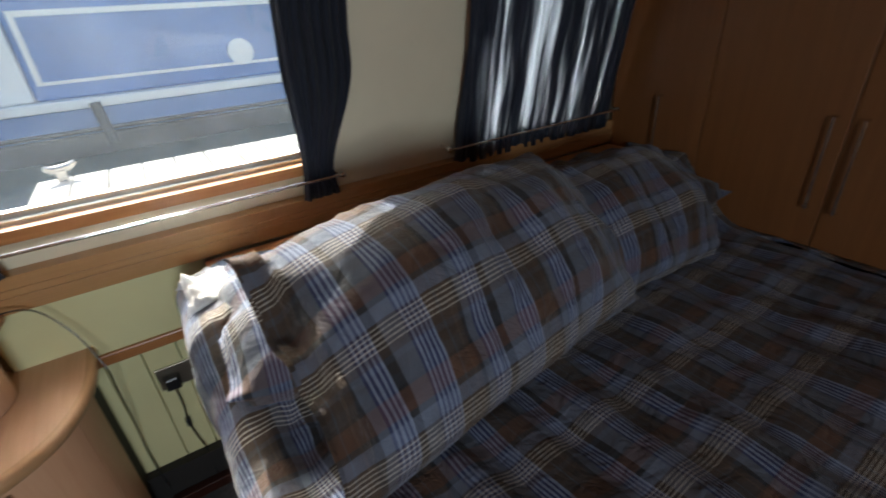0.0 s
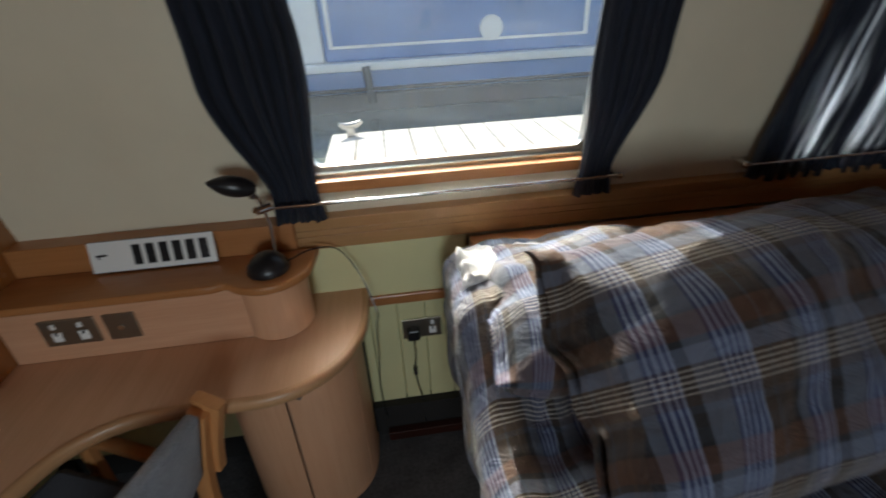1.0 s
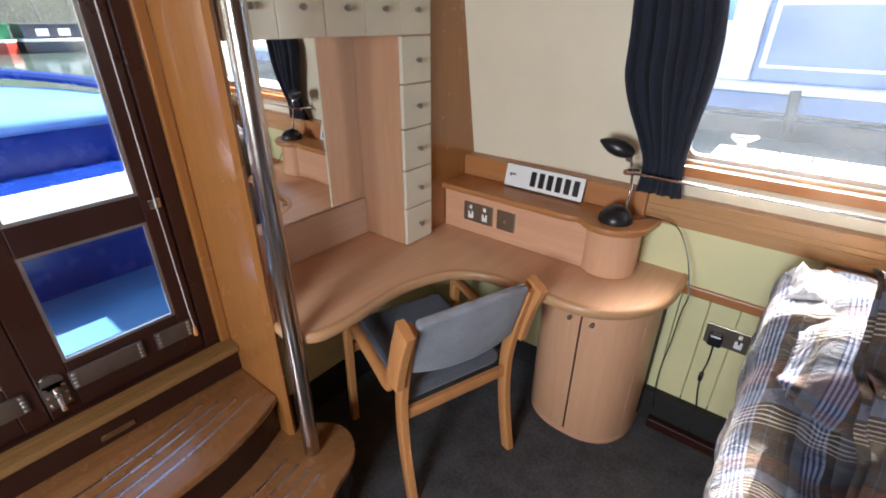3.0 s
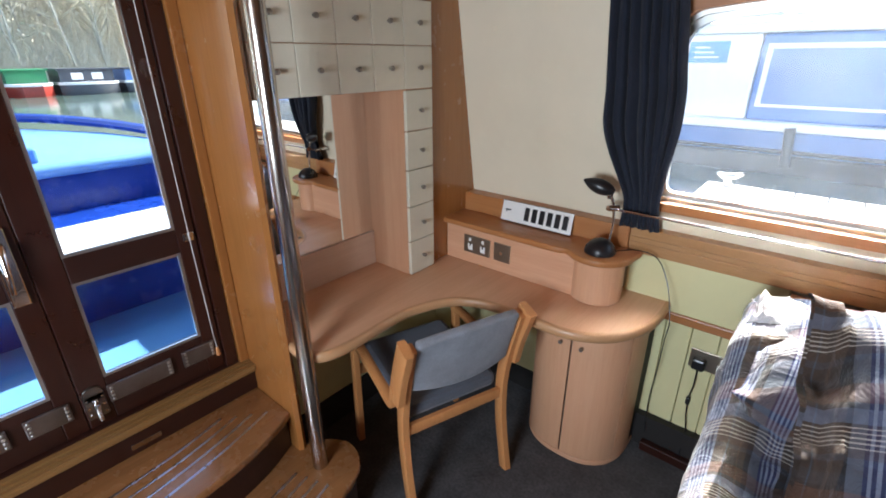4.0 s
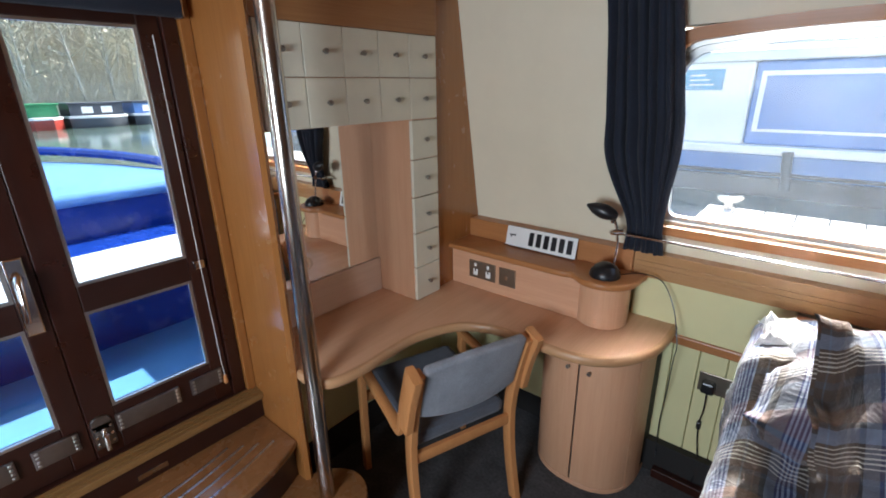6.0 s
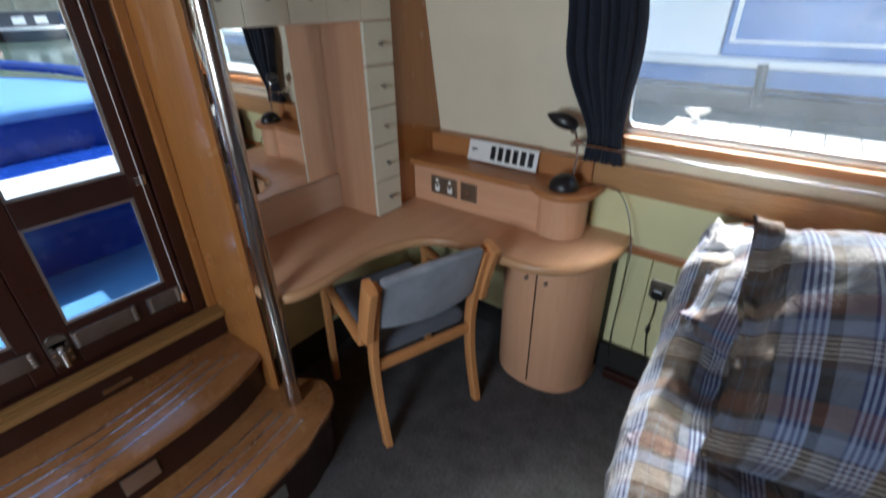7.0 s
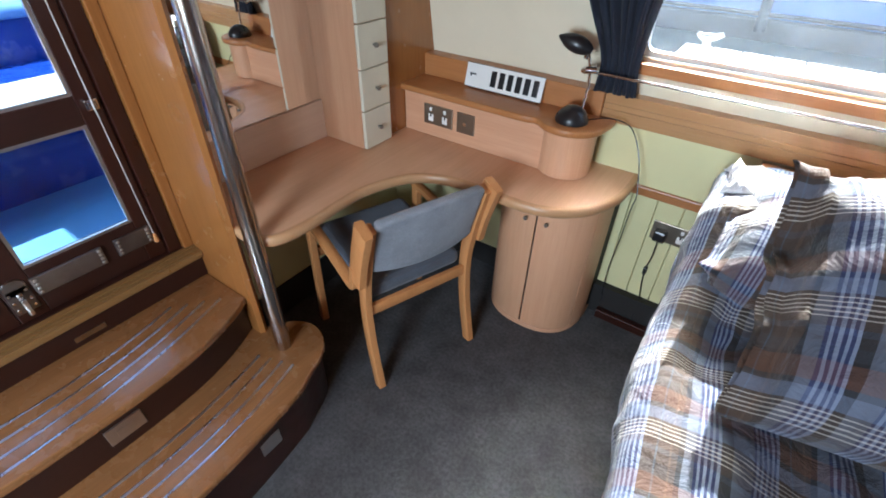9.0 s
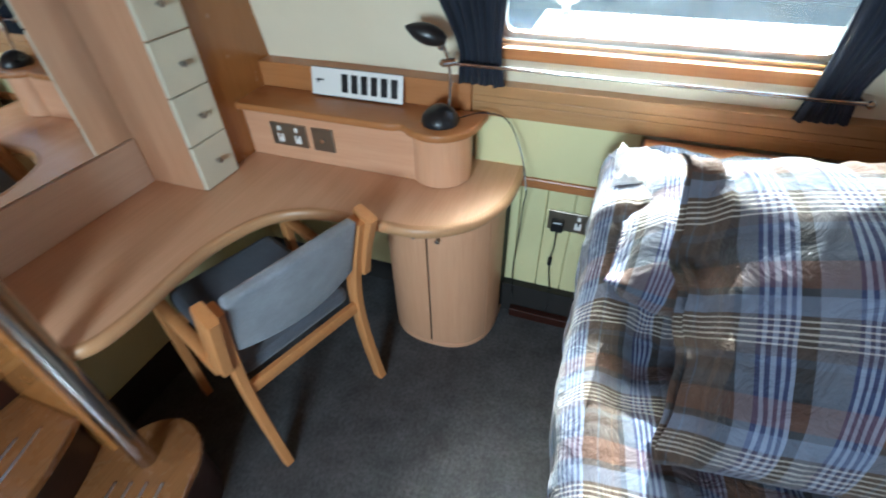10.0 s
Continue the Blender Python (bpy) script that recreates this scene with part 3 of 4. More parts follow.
tip = [(v.x, v.y) for v in smooth_curve([(x, y, 0) for x, y in [fl[-1]] + tip], 4)][1:]
part("tread", prism([(-1.14, -0.62)] + fl + tip + [(-1.14, 0.50)], 0.242, 0.27, 0.006), TREAD, lower)
part("riser", prism([(-1.13, -0.61)] + [(x - 0.025, y) for x, y in fl] + [(x - 0.02, y - 0.012) for x, y in tip] + [(-1.13, 0.49)], 0.0, 0.242), MAHOGANY_Y, lower, "dark mahogany riser")
for k in range(4):
    strip = [(-0.583 - 0.046 * k - 0.068 * ((y + 0.06) / 0.5) ** 2, y, 0.2705) for y in (-0.45 + (0.895 - 0.014 * k) * q / 24 for q in range(25))]
    part("grip_strip", sweep(strip, 0.0085, 0.004), STRIP, lower, "inlaid metal grip strip")
low_c = [(-0.554, 0.231, 0.15, lower), (-0.807, -0.015, 0.345, upper), (-0.541, -0.2, 0.14, lower)]
for x, y, z, par in low_c:
    q = part("latch", box(x - 0.004, x + 0.003, y - 0.05, y + 0.05, z - 0.032, z + 0.032, 0.002), ALU, par, "recessed steel drawer latch")
    part("latch_plate", box(x + 0.003, x + 0.005, y - 0.024, y + 0.024, z - 0.015, z + 0.015, 0.001), ALU, q)
bm = box(-1.145, -1.085, -0.56, 0.469, 0.53, 0.551, 0.005)
for xa, xb, zt in ((-1.145, -1.127, 0.562), (-1.122, -1.107, 0.559), (-1.102, -1.088, 0.556)):
    add_box(bm, xa, xb, -0.56, 0.469, 0.5505, zt)
setting("door_sill", bm, SILL_WOOD, "grooved varnished timber door sill", "sill", False)
setting("door_threshold", box(-1.215, -1.1455, -0.56, 0.469, 0.50, 0.5645), MAHOGANY_Y, "dark mahogany threshold under the glazed doors", "threshold", False)
setting("sill_riser", box(-1.143, -1.105, -0.56, 0.469, 0.442, 0.53), MAHOGANY_Y, "dark mahogany riser under the door sill", "riser", False)
vent = single("riser_plate", box(-1.1045, -1.101, 0.03, 0.12, 0.462, 0.482, 0.001), STEEL, "small steel plate on the riser below the door", "plate")

# ---- the glazed doors ----
dframe = tagged(new("door_frame"), "dark mahogany door frame with timber architrave", "door frame", kind="structure")
part("jamb", box(-1.215, -1.15, 0.392, 0.435, 0.562, 1.93, 0.003), MAHOGANY, dframe)
part("architrave", box(-1.16, -1.135, 0.437, 0.469, 0.562, 1.93, 0.003), CHERRY_V, dframe)
part("jamb", box(-1.215, -1.15, -0.515, -0.472, 0.562, 1.93, 0.003), MAHOGANY, dframe)
part("architrave", box(-1.16, -1.135, -0.555, -0.517, 0.562, 1.93, 0.003), CHERRY_V, dframe)
part("jamb_lining", box(-1.235, -1.161, 0.4355, 0.4895, 0.562, 1.93), MAHOGANY, dframe)
part("jamb_lining", box(-1.235, -1.161, -0.5595, -0.5155, 0.562, 1.93), MAHOGANY, dframe)
part("door_stop", box(-1.225, -1.207, 0.372, 0.405, 0.562, 1.93), MAHOGANY, dframe)
part("door_stop", box(-1.225, -1.207, -0.485, -0.455, 0.562, 1.93), MAHOGANY, dframe)
part("meeting_strip", box(-1.222, -1.207, -0.062, -0.02, 0.566, 1.92), MAHOGANY, dframe)


def glazed_door(name, y0, y1, label):
    d = tagged(new(name), label, "door", kind="structure")
    s = 0.073
    xa, xb = -1.205, -1.165
    for a, b in ((y0, y0 + s), (y1 - s + 0.015, y1)):
        part("stile", box(xa, xb, a, b, 0.566, 1.925, 0.003), MAHOGANY, d)
    for a, b in ((0.566, 0.722), (1.047, 1.128), (1.825, 1.925)):
        part("rail", box(xa + 0.001, xb - 0.001, y0 + s, y1 - s + 0.015, a, b, 0.003), MAHOGANY_Y, d)
    for a, b in ((0.722, 1.047), (1.128, 1.825)):
        p0, p1 = y0 + s, y1 - s + 0.015
        bm = box(xb - 0.014, xb - 0.004, p0, p0 + 0.009, a, b)
        add_box(bm, xb - 0.014, xb - 0.004, p1 - 0.009, p1, a, b)
        add_box(bm, xb - 0.014, xb - 0.004, p0 + 0.009, p1 - 0.009, a, a + 0.009)
        add_box(bm, xb - 0.014, xb - 0.004, p0 + 0.009, p1 - 0.009, b - 0.009, b)
        part("bead", bm, ALU, d, "pale glazing bead", False)
        q = part("pane", box(-1.187, -1.183, p0, p1, a, b), GLASS, d, smooth=False)
        q.visible_shadow = False
    # two dull plates below the glass, each with a column of bright screws at both ends
    ya, yb = y0 + s * 0.95, y1 - s * 0.35
    ym = (ya + yb) / 2 + 0.04
    for a, b in ((ya, ym - 0.018), (ym + 0.018, yb)):
        bar = part("kick_plate", box(xb, xb + 0.010, a, b, 0.632, 0.694, 0.003), PLATE, d, "dull steel plate with bright screws")
        for y in (a + 0.010, b - 0.010):
            for k in range(4):
                z = 0.642 + 0.014 * k
                part("screw", tube([(xb + 0.010, y, z), (xb + 0.012, y, z), (xb + 0.0135, y, z)], [0.005, 0.005, 0.003], 8), ALU, bar)
    return d


right_door = glazed_door("door_1", -0.04, 0.39, "dark mahogany glazed door leaf with steel plate")
left_door = glazed_door("door_2", -0.47, -0.042, "dark mahogany glazed door leaf with chrome handle")
lp = part("lever_plate", box(-1.165, -1.155, -0.098, -0.058, 1.03, 1.25, 0.004), CHROME, left_door, "chrome lock plate")
part("lever", tube([(-1.156, -0.078, 1.20), (-1.135, -0.078, 1.20), (-1.128, -0.082, 1.19), (-1.128, -0.088, 1.08)], [0.010, 0.010, 0.010, 0.007], 10), CHROME, lp, "chrome lever handle")
bm = box(-1.165, -1.158, -0.036, 0.020, 0.60, 0.685, 0.003)
bmesh.ops.create_cone(bm, cap_ends=True, segments=24, radius1=0.028, radius2=0.026, depth=0.007, matrix=Matrix.Translation((-1.1615, -0.008, 0.685)) @ Matrix.Rotation(math.pi / 2, 4, "Y"))
q = part("bolt", bm, PLATE, right_door, "round-topped steel bolt plate")
part("bolt_bar", tube([(-1.148, -0.008, 0.595), (-1.148, -0.008, 0.675)], 0.008, 12), CHROME, q, "chrome sliding bolt")
part("bolt_knob", tube([(-1.148, -0.008, 0.655), (-1.132, -0.008, 0.655), (-1.126, -0.008, 0.655)], [0.006, 0.009, 0.006], 10), CHROME, q)
for yk in (-0.028, 0.012):
    for k in range(3):
        part("screw", tube([(-1.158, yk, 0.615 + 0.028 * k), (-1.1555, yk, 0.615 + 0.028 * k)], 0.004, 8), CHROME, q)
q = part("catch", box(-1.165, -1.148, 0.345, 0.378, 1.085, 1.115, 0.004), CHROME, right_door, "small chrome catch")
part("cord", tube([(-1.146, 0.362, 1.8), (-1.146, 0.362, 1.1), (-1.144, 0.365, 0.72), (-1.144, 0.368, 0.66)], 0.0015, 6), LINEN, right_door, "thin pull cord")
part("cord_toggle", lathe([(0.004, 0.63), (0.008, 0.635), (0.005, 0.665)], (-1.144, 0.368), 10), CHAIR_WOOD, right_door, "wooden cord toggle")
blind = thing("roller_blind", "dark roller blind rolled up over the glazed doors", "blind", at=(-1.13, -0.04, 1.88))
part("roll", tube([(-1.115, -0.5, 1.875), (-1.115, 0.43, 1.875)], 0.03, 16), CURTAIN, blind)
part("bracket", box(-1.145, -1.09, 0.431, 0.435, 1.845, 1.91), STEEL, blind)

# ---- the bed ----
def fold(p, s, a):
    return a * noise.noise(Vector(p) * s)


bed = thing("bed_base", "varnished timber bed base against the side wall", "bed", at=(1.4, 0.6, 0))
part("side_board", box(0.392, 0.414, -0.42, 1.60, 0.03, 0.40, 0.004), CHERRY_Y, bed)
part("plinth", box(0.43, 2.27, -0.38, 1.60, 0.0, 0.30), MAHOGANY, bed, smooth=False)
part("foot_board", box(0.414, 2.28, -0.42, -0.395, 0.05, 0.48, 0.004), CHERRY_X, bed)
single("mattress", box(0.42, 2.28, -0.39, 1.44, 0.302, 0.64, 0.04), LINEN, "thick white mattress under the plaid bedding", "mattress")
headshelf = thing("bedhead_shelf", "boxed timber shelf behind the pillows", "shelf", at=(1.4, 1.52, 0.7))
part("top", box(0.42, 2.28, 1.45, 1.586, 0.885, 0.92, 0.004), CHERRY_X, headshelf)
part("end", box(0.42, 0.445, 1.46, 1.60, 0.42, 0.885, 0.003), CHERRY_V, headshelf)
part("front", box(0.445, 2.28, 1.465, 1.49, 0.64, 0.885), YELLOW, headshelf)


def ridge(p, s, a):
    """Sharp-crested creases in cloth."""
    return a * (1 - 2.2 * abs(noise.noise(Vector((p[0], p[1] * 0.55, p[2])) * s + Vector((7.3, 1.7, 0)))))


def duvet_at(a, b):
    """The cloth: a runs from the hanging side over the top, b from the foot to the pillows."""
    y = -0.45 + 1.93 * b
    s = a * 2.62
    hang = 0.24
    up = 0.30 * max(0.0, min(1.0, (y - 0.92) / 0.28)) ** 1.5
    zt = 0.685 + up * 0.8
    lie = max(0.0, min(1.0, (y - 0.15) / 0.85))
    side = 0.400 - 0.078 * lie * lie * (3 - 2 * lie)
    if s < hang:
        u = s / hang
        x, z = side + 0.030 * (1 - u) ** 2 + 0.012 * u, 0.47 + (zt - 0.08 - 0.47) * u
        x += 0.014 * math.sin(y * 15 + 1.2 * math.sin(y * 6)) * (1 - u) + fold((y * 2, s, 1), 5, 0.012)
    elif s < hang + 0.11:
        u = (s - hang) / 0.11 * math.pi / 2
        x, z = side + 0.012 + 0.06 * (1 - math.cos(u)), zt - 0.08 + 0.08 * math.sin(u)
    else:
        x, z = side + 0.072 + (s - hang - 0.11), zt
    on = max(0.0, min(1.0, (s - hang) / 0.15))
    z += on * (fold((x, y, 0), 3.0, 0.022) + fold((x, y, 4), 9.0, 0.008) + 0.009 * math.sin(x * 34 + 2.5 * math.sin(y * 3.1) + fold((x, y, 2), 2, 3.0)))
    crease = 0.35 + 0.65 * max(0.0, min(1.0, (y - 0.45) / 0.4)) * max(0.0, 1 - max(0.0, x - 0.6) / 0.5)
    rid = ridge((x, y, z), 7.0, 0.016) + ridge((x + 3, y, z), 15.0, 0.007)
    z += on * crease * rid
    x -= (1 - on) * (0.6 * rid + fold((x, y, z), 12, 0.006))
    return (min(x, 2.285), y, z)


bm = grid(230, 180, duvet_at, lambda a, b: (a * 2.62, b * 1.93))
bmesh.ops.recalc_face_normals(bm, faces=bm.faces)
duvet = thing("duvet", "crumpled plaid duvet in blue, grey and brown over the bed", "duvet", at=(1.4, 0.5, 0.66))
dv = part("cover", bm, PLAID, duvet, smooth=False)
part("hem", tube([duvet_at(0.0, k / 60) for k in range(61)], 0.008, 6), PLAID, duvet, "stitched hem of the hanging side")
sol = dv.modifiers.new("thickness", "SOLIDIFY")
sol.thickness, sol.offset = 0.012, -1


def pillow(name, m, w, d, t, mat, label, seed=0, ear=0.10, sag=0.0, flange=0.0):
    """A stuffed pillow, w by d and t thick, pinched at its corners."""
    bm = bmesh.new()
    lay = bm.loops.layers.uv.new("UVMap")
    nu, nv = 92, 60
    for s in (1, -1):
        vs = []
        for i in range(nu + 1):
            row = []
            for j in range(nv + 1):
                u, v = 2 * i / nu - 1, 2 * j / nv - 1
                ub = u if not flange else (max(-1.0, u / (1 - flange)) if u < 0 else u)
                pin = 1 - ear * (1 - abs(u) ** 3) * abs(v) ** 3 - 0.0
                pin2 = 1 - ear * (1 - abs(v) ** 3) * abs(u) ** 3
                x, y = u * w / 2 * pin2, v * d / 2 * pin
                h = max(0.03, (1 - abs(ub) ** 2.6)) ** 0.6 * max(0.0, (1 - abs(v) ** 2.1)) ** 0.55
                crease = fold((x * 3 + seed, y * 3, s), 1.6, 0.26) + fold((x * 3 + seed, y * 3, s * 2), 5.5, 0.05)
                near = max(abs(u), abs(v)) ** 2
                wrinkle = (ridge((x + seed, y * 1.2, s), 6.0, 0.016) + ridge((x * 1.6 + seed, y, s * 3), 14.0, 0.009)) * (0.35 + 0.9 * near)
                edge = max(abs(u), abs(v)) ** 6
                z = s * (t / 2 * h * (1 + crease) + (wrinkle if h > 0.2 else 0.0)) + 0.02 * edge * math.sin(9 * (u + v) + seed) - sag * (u * u) + (0.030 * math.sin(6 * v + seed) + 0.012 * math.sin(15 * v) if flange and u < -1 + 2 * flange else 0.0)
                row.append(bm.verts.new(m @ Vector((x, y, z))))
            vs.append(row)
        for i in range(nu):
            for j in range(nv):
                q = (vs[i][j], vs[i + 1][j], vs[i + 1][j + 1], vs[i][j + 1])
                f = bm.faces.new(q if s > 0 else q[::-1])
                f.smooth = True
                idx = ((i, j), (i + 1, j), (i + 1, j + 1), (i, j + 1))
                for loop, (a, b) in zip(f.loops, idx if s > 0 else idx[::-1]):
                    loop[lay].uv = (a / nu * w + 0.07 * seed + 0.115, b / nv * d + 0.05 * seed + 0.04)
    bmesh.ops.remove_doubles(bm, verts=bm.verts, dist=0.0006)
    return single(name, bm, mat, label, "pillow", "pillows on the bed", smooth=False)


PIL = [
    ("pillow", pose(0.85, 1.235, 0.865, 5, 2, 2), 1.00, 0.50, 0.30, PLAID, "plaid pillow lying flat behind the propped one", 1, 0.06, 0),
    ("pillow", pose(1.78, 1.22, 0.84, 3, -2, -2), 0.92, 0.52, 0.30, PLAID, "plaid pillow lying flat beside the wardrobe", 2, 0.06, 0),
    ("pillow", pose(0.955, 0.945, 0.94, 39, 0, 8), 0.98, 0.57, 0.45, PLAID, "large plaid pillow propped against the others", 3, 0.04, 0.06),
    ("pillow", pose(1.715, 1.05, 0.86, 42, 0, -2), 0.66, 0.50, 0.34, PLAID, "plaid pillow propped up near the wardrobe", 4, 0.05, 0.0),
    ("pillow", pose(0.55, 1.37, 0.915, 4, 6, 4), 0.44, 0.18, 0.06, LINEN, "white pillow peeping out beneath the plaid ones", 5, 0.08, 0),
]
for n, m, w, d, t, mat, lab, seed, ear, fl_w in PIL:
    pillow(n, m, w, d, t, mat, lab, seed, ear, 0.0, fl_w)

# ---- wardrobe ----
ward = thing("wardrobe", "tall dark-varnished fitted wardrobe with steel bar handles", "wardrobe", at=(2.6, 0.4, 0))
part("carcass", box(2.325, 2.85, -1.60, 1.60, 0.0, CEIL - 0.002), WARDROBE, ward, smooth=False)
setting("bulkhead_panel", box(-1.143, -1.128, 0.502, 1.64, 0.16, 0.70), YELLOW, "pale yellow painted bulkhead under the desk", "wall", False)
setting("baseboard_end", box(-1.143, -1.12, 0.502, 1.60, 0, 0.16), DARK, "black painted plinth under the desk", "baseboard", False)
edges = [1.60, 1.152, 0.675, 0.198, -0.28, -0.76, -1.24, -1.60]
for k, (b, a) in enumerate(zip(edges, edges[1:])):
    d = part("door", box(X_WARD, 2.324, a + 0.002, b - 0.002, 0.06, CEIL - 0.03, 0.003), WARDROBE, ward)
    hy = {0: 1.35, 1: 0.717, 2: 0.633}.get(k, a + 0.05 if k % 2 else b - 0.05)
    part("handle", tube([(X_WARD, hy, 0.85), (X_WARD - 0.025, hy, 0.85), (X_WARD - 0.025, hy, 1.17), (X_WARD, hy, 1.17)], 0.0042, 8), STEEL, d, "slim steel bar handle")

# ---- curtains and rails ----
def curtain(name, top, mid, low, z0, z1, zt, folds, mat, label, y_off=-0.05, seed=0, amp=0.026):
    """Gathered cloth; top, mid and low are its x-limits at z1, at the middle and at the tie-back height zt."""
    def f(a, b):
        z = z0 + (z1 - z0) * b
        if z < zt:
            u = (zt - z) / max(1e-6, zt - z0)
            l, r = low[0] - 0.012 * u, low[1] + 0.012 * u
        else:
            u = (z - zt) / (z1 - zt)
            q = min(1, u / 0.40)
            w = q * q * (3 - 2 * q)
            l, r = low[0] + (mid[0] - low[0]) * w, low[1] + (mid[1] - low[1]) * w
            if u > 0.5:
                v = (u - 0.5) / 0.5
                l, r = mid[0] + (top[0] - mid[0]) * v, mid[1] + (top[1] - mid[1]) * v
        x = l + (r - l) * a
        ph = a * folds * 2 * math.pi + 1.6 * math.sin(a * 7 + seed) + 0.9 * math.sin(z * 5 + seed) + fold((a * 3, z * 1.5, seed), 1.3, 2.0)
        y = hull_y(z, y_off) + amp * (0.45 + 0.55 * min(1.0, abs(z - zt) / 0.12)) * math.sin(ph) * (0.7 + 0.5 * math.sin(a * 23 + seed)) + fold((x, z, seed), 5, 0.012)
        return (x + 0.006 * math.cos(ph), y, z)
    bm = grid(int(folds * 12), 30, f)
    bmesh.ops.recalc_face_normals(bm, faces=bm.faces)
    ob = thing(name, label, "curtain", at=((top[0] + top[1]) / 2, 1.55, z0))
    cl = part("cloth", bm, mat, ob, smooth=False)
    sl = cl.modifiers.new("thickness", "SOLIDIFY")
    sl.thickness = 0.0015
    return ob


c1 = curtain("curtain", (-0.268, -0.042), (-0.258, 0.010), (-0.155, -0.028), 1.03, CEIL - 0.02, 1.115, 8, CURTAIN, "navy gathered curtain held by the lower rod beside the lamp", -0.062, 1)
c2 = curtain("curtain", (0.755, 0.97), (0.745, 0.95), (0.768, 0.868), 1.03, CEIL - 0.02, 1.115, 8, CURTAIN, "navy gathered curtain held by the lower rod beside the bed", -0.062, 5)
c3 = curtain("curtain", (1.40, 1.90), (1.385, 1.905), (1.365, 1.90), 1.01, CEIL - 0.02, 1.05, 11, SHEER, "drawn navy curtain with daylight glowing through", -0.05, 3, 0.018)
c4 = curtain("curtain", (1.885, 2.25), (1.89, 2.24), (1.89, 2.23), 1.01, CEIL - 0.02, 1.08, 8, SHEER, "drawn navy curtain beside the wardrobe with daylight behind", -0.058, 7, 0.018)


def rod(name, x0, x1, y, z, label):
    ob = thing(name, label, "curtain rod", at=((x0 + x1) / 2, y, z))
    part("bar", tube([(x0, y, z), (x1, y, z)], 0.005, 10), CHROME, ob)
    for x, s in ((x0, 1), (x1, -1)):
        part("bracket", tube([(x + s * 0.012, y, z), (x + s * 0.012, hull_y(z) + 0.002, z)], 0.006, 8), CHROME, ob)
        part("finial", lathe([(0.002, z - 0.011), (0.008, z - 0.007), (0.011, z), (0.008, z + 0.007), (0.002, z + 0.011)], (x, y), 12), CHROME, ob)
    return ob


rod("curtain_rod", -0.200, 0.884, 1.532, 1.102, "slim chrome rod holding the curtain bottoms")
rod("curtain_rod", 1.32, 2.28, 1.552, 1.088, "slim chrome rod below the curtained window")
rod("curtain_rod", -0.30, 1.02, 1.42, 1.93, "slim chrome rod carrying the navy curtains")
rod("curtain_rod", 1.38, 2.40, 1.43, 1.93, "slim chrome rod carrying the drawn curtains")

# ---- chair ----
def chair():
    """Armchair with upholstered seat and back; local frame: +y is the way it faces, origin on the floor."""
    ob = thing("desk_chair", "beech armchair with blue-grey upholstered seat and back", "chair")
    w = 0.222
    up = Vector((0, 1, 0))
    for s in (-1, 1):
        back = smooth_curve([(s * w, -0.27, 0.0), (s * w, -0.225, 0.22), (s * w, -0.215, 0.42), (s * w, -0.245, 0.60), (s * w, -0.298, 0.785)], 6)
        part("back_leg", sweep(back, 0.030, 0.048, up), CHAIR_WOOD, ob)
        cheek = smooth_curve([(s * (w + 0.028), -0.232, 0.545), (s * (w + 0.026), -0.262, 0.66), (s * (w + 0.024), -0.312, 0.80)], 5)
        part("back_cheek", sweep(cheek, 0.032, 0.074, up), CHAIR_WOOD, ob)
        frontl = smooth_curve([(s * (w + 0.035), 0.205, 0.0), (s * (w + 0.032), 0.20, 0.3), (s * (w + 0.03), 0.195, 0.545)], 5)
        part("front_leg", sweep(frontl, 0.030, 0.042, up), CHAIR_WOOD, ob)
        arm = smooth_curve([(s * (w + 0.03), 0.215, 0.555), (s * (w + 0.031), 0.08, 0.545), (s * (w + 0.03), -0.10, 0.515), (s * (w + 0.029), -0.165, 0.50), (s * (w + 0.028), -0.198, 0.503), (s * (w + 0.028), -0.212, 0.535), (s * (w + 0.027), -0.225, 0.60)], 6)
        part("armrest", sweep(arm, 0.036, 0.028, Vector((0, 1, 1))), CHAIR_WOOD, ob)
    part("back_rail", sweep([(-w, -0.218, 0.375), (w, -0.218, 0.375)], 0.022, 0.045), CHAIR_WOOD, ob)
    part("front_rail", sweep([(-w - 0.03, 0.20, 0.385), (w + 0.03, 0.20, 0.385)], 0.022, 0.045), CHAIR_WOOD, ob)
    bm = box(-0.206, 0.206, -0.20, 0.25, 0.395, 0.46, 0.024)
    for v in bm.verts:
        v.co.z += 0.06 * (v.co.y + 0.20) if v.co.z > 0.42 else 0.03 * (v.co.y + 0.20)
    part("seat", bm, SEAT_SHADED, ob, "blue-grey padded seat")

    def pad(a, b):
        u = 2 * a - 1
        z = 0.578 + 0.225 * b
        bow = -0.055 * (1 - u * u)
        y = -0.236 - 0.31 * max(0, (z - 0.60)) - 0.006 + bow * 0.45
        return (u * 0.204, y, z + (1 - u * u) * (0.022 * b - 0.02 * (1 - b)))
    bm = grid(20, 12, pad)
    me = part("backrest", bm, SEAT, ob, "blue-grey padded backrest", smooth=False)
    so = me.modifiers.new("padding", "SOLIDIFY")
    so.thickness, so.offset = 0.036, 0
    bv = me.modifiers.new("rounding", "BEVEL")
    bv.width, bv.segments, bv.limit_method, bv.angle_limit = 0.012, 3, "ANGLE", radians(50)
    return ob


ch = chair()
ch.matrix_world = pose(-0.672, 1.00, 0.001, 0, 0, 70)

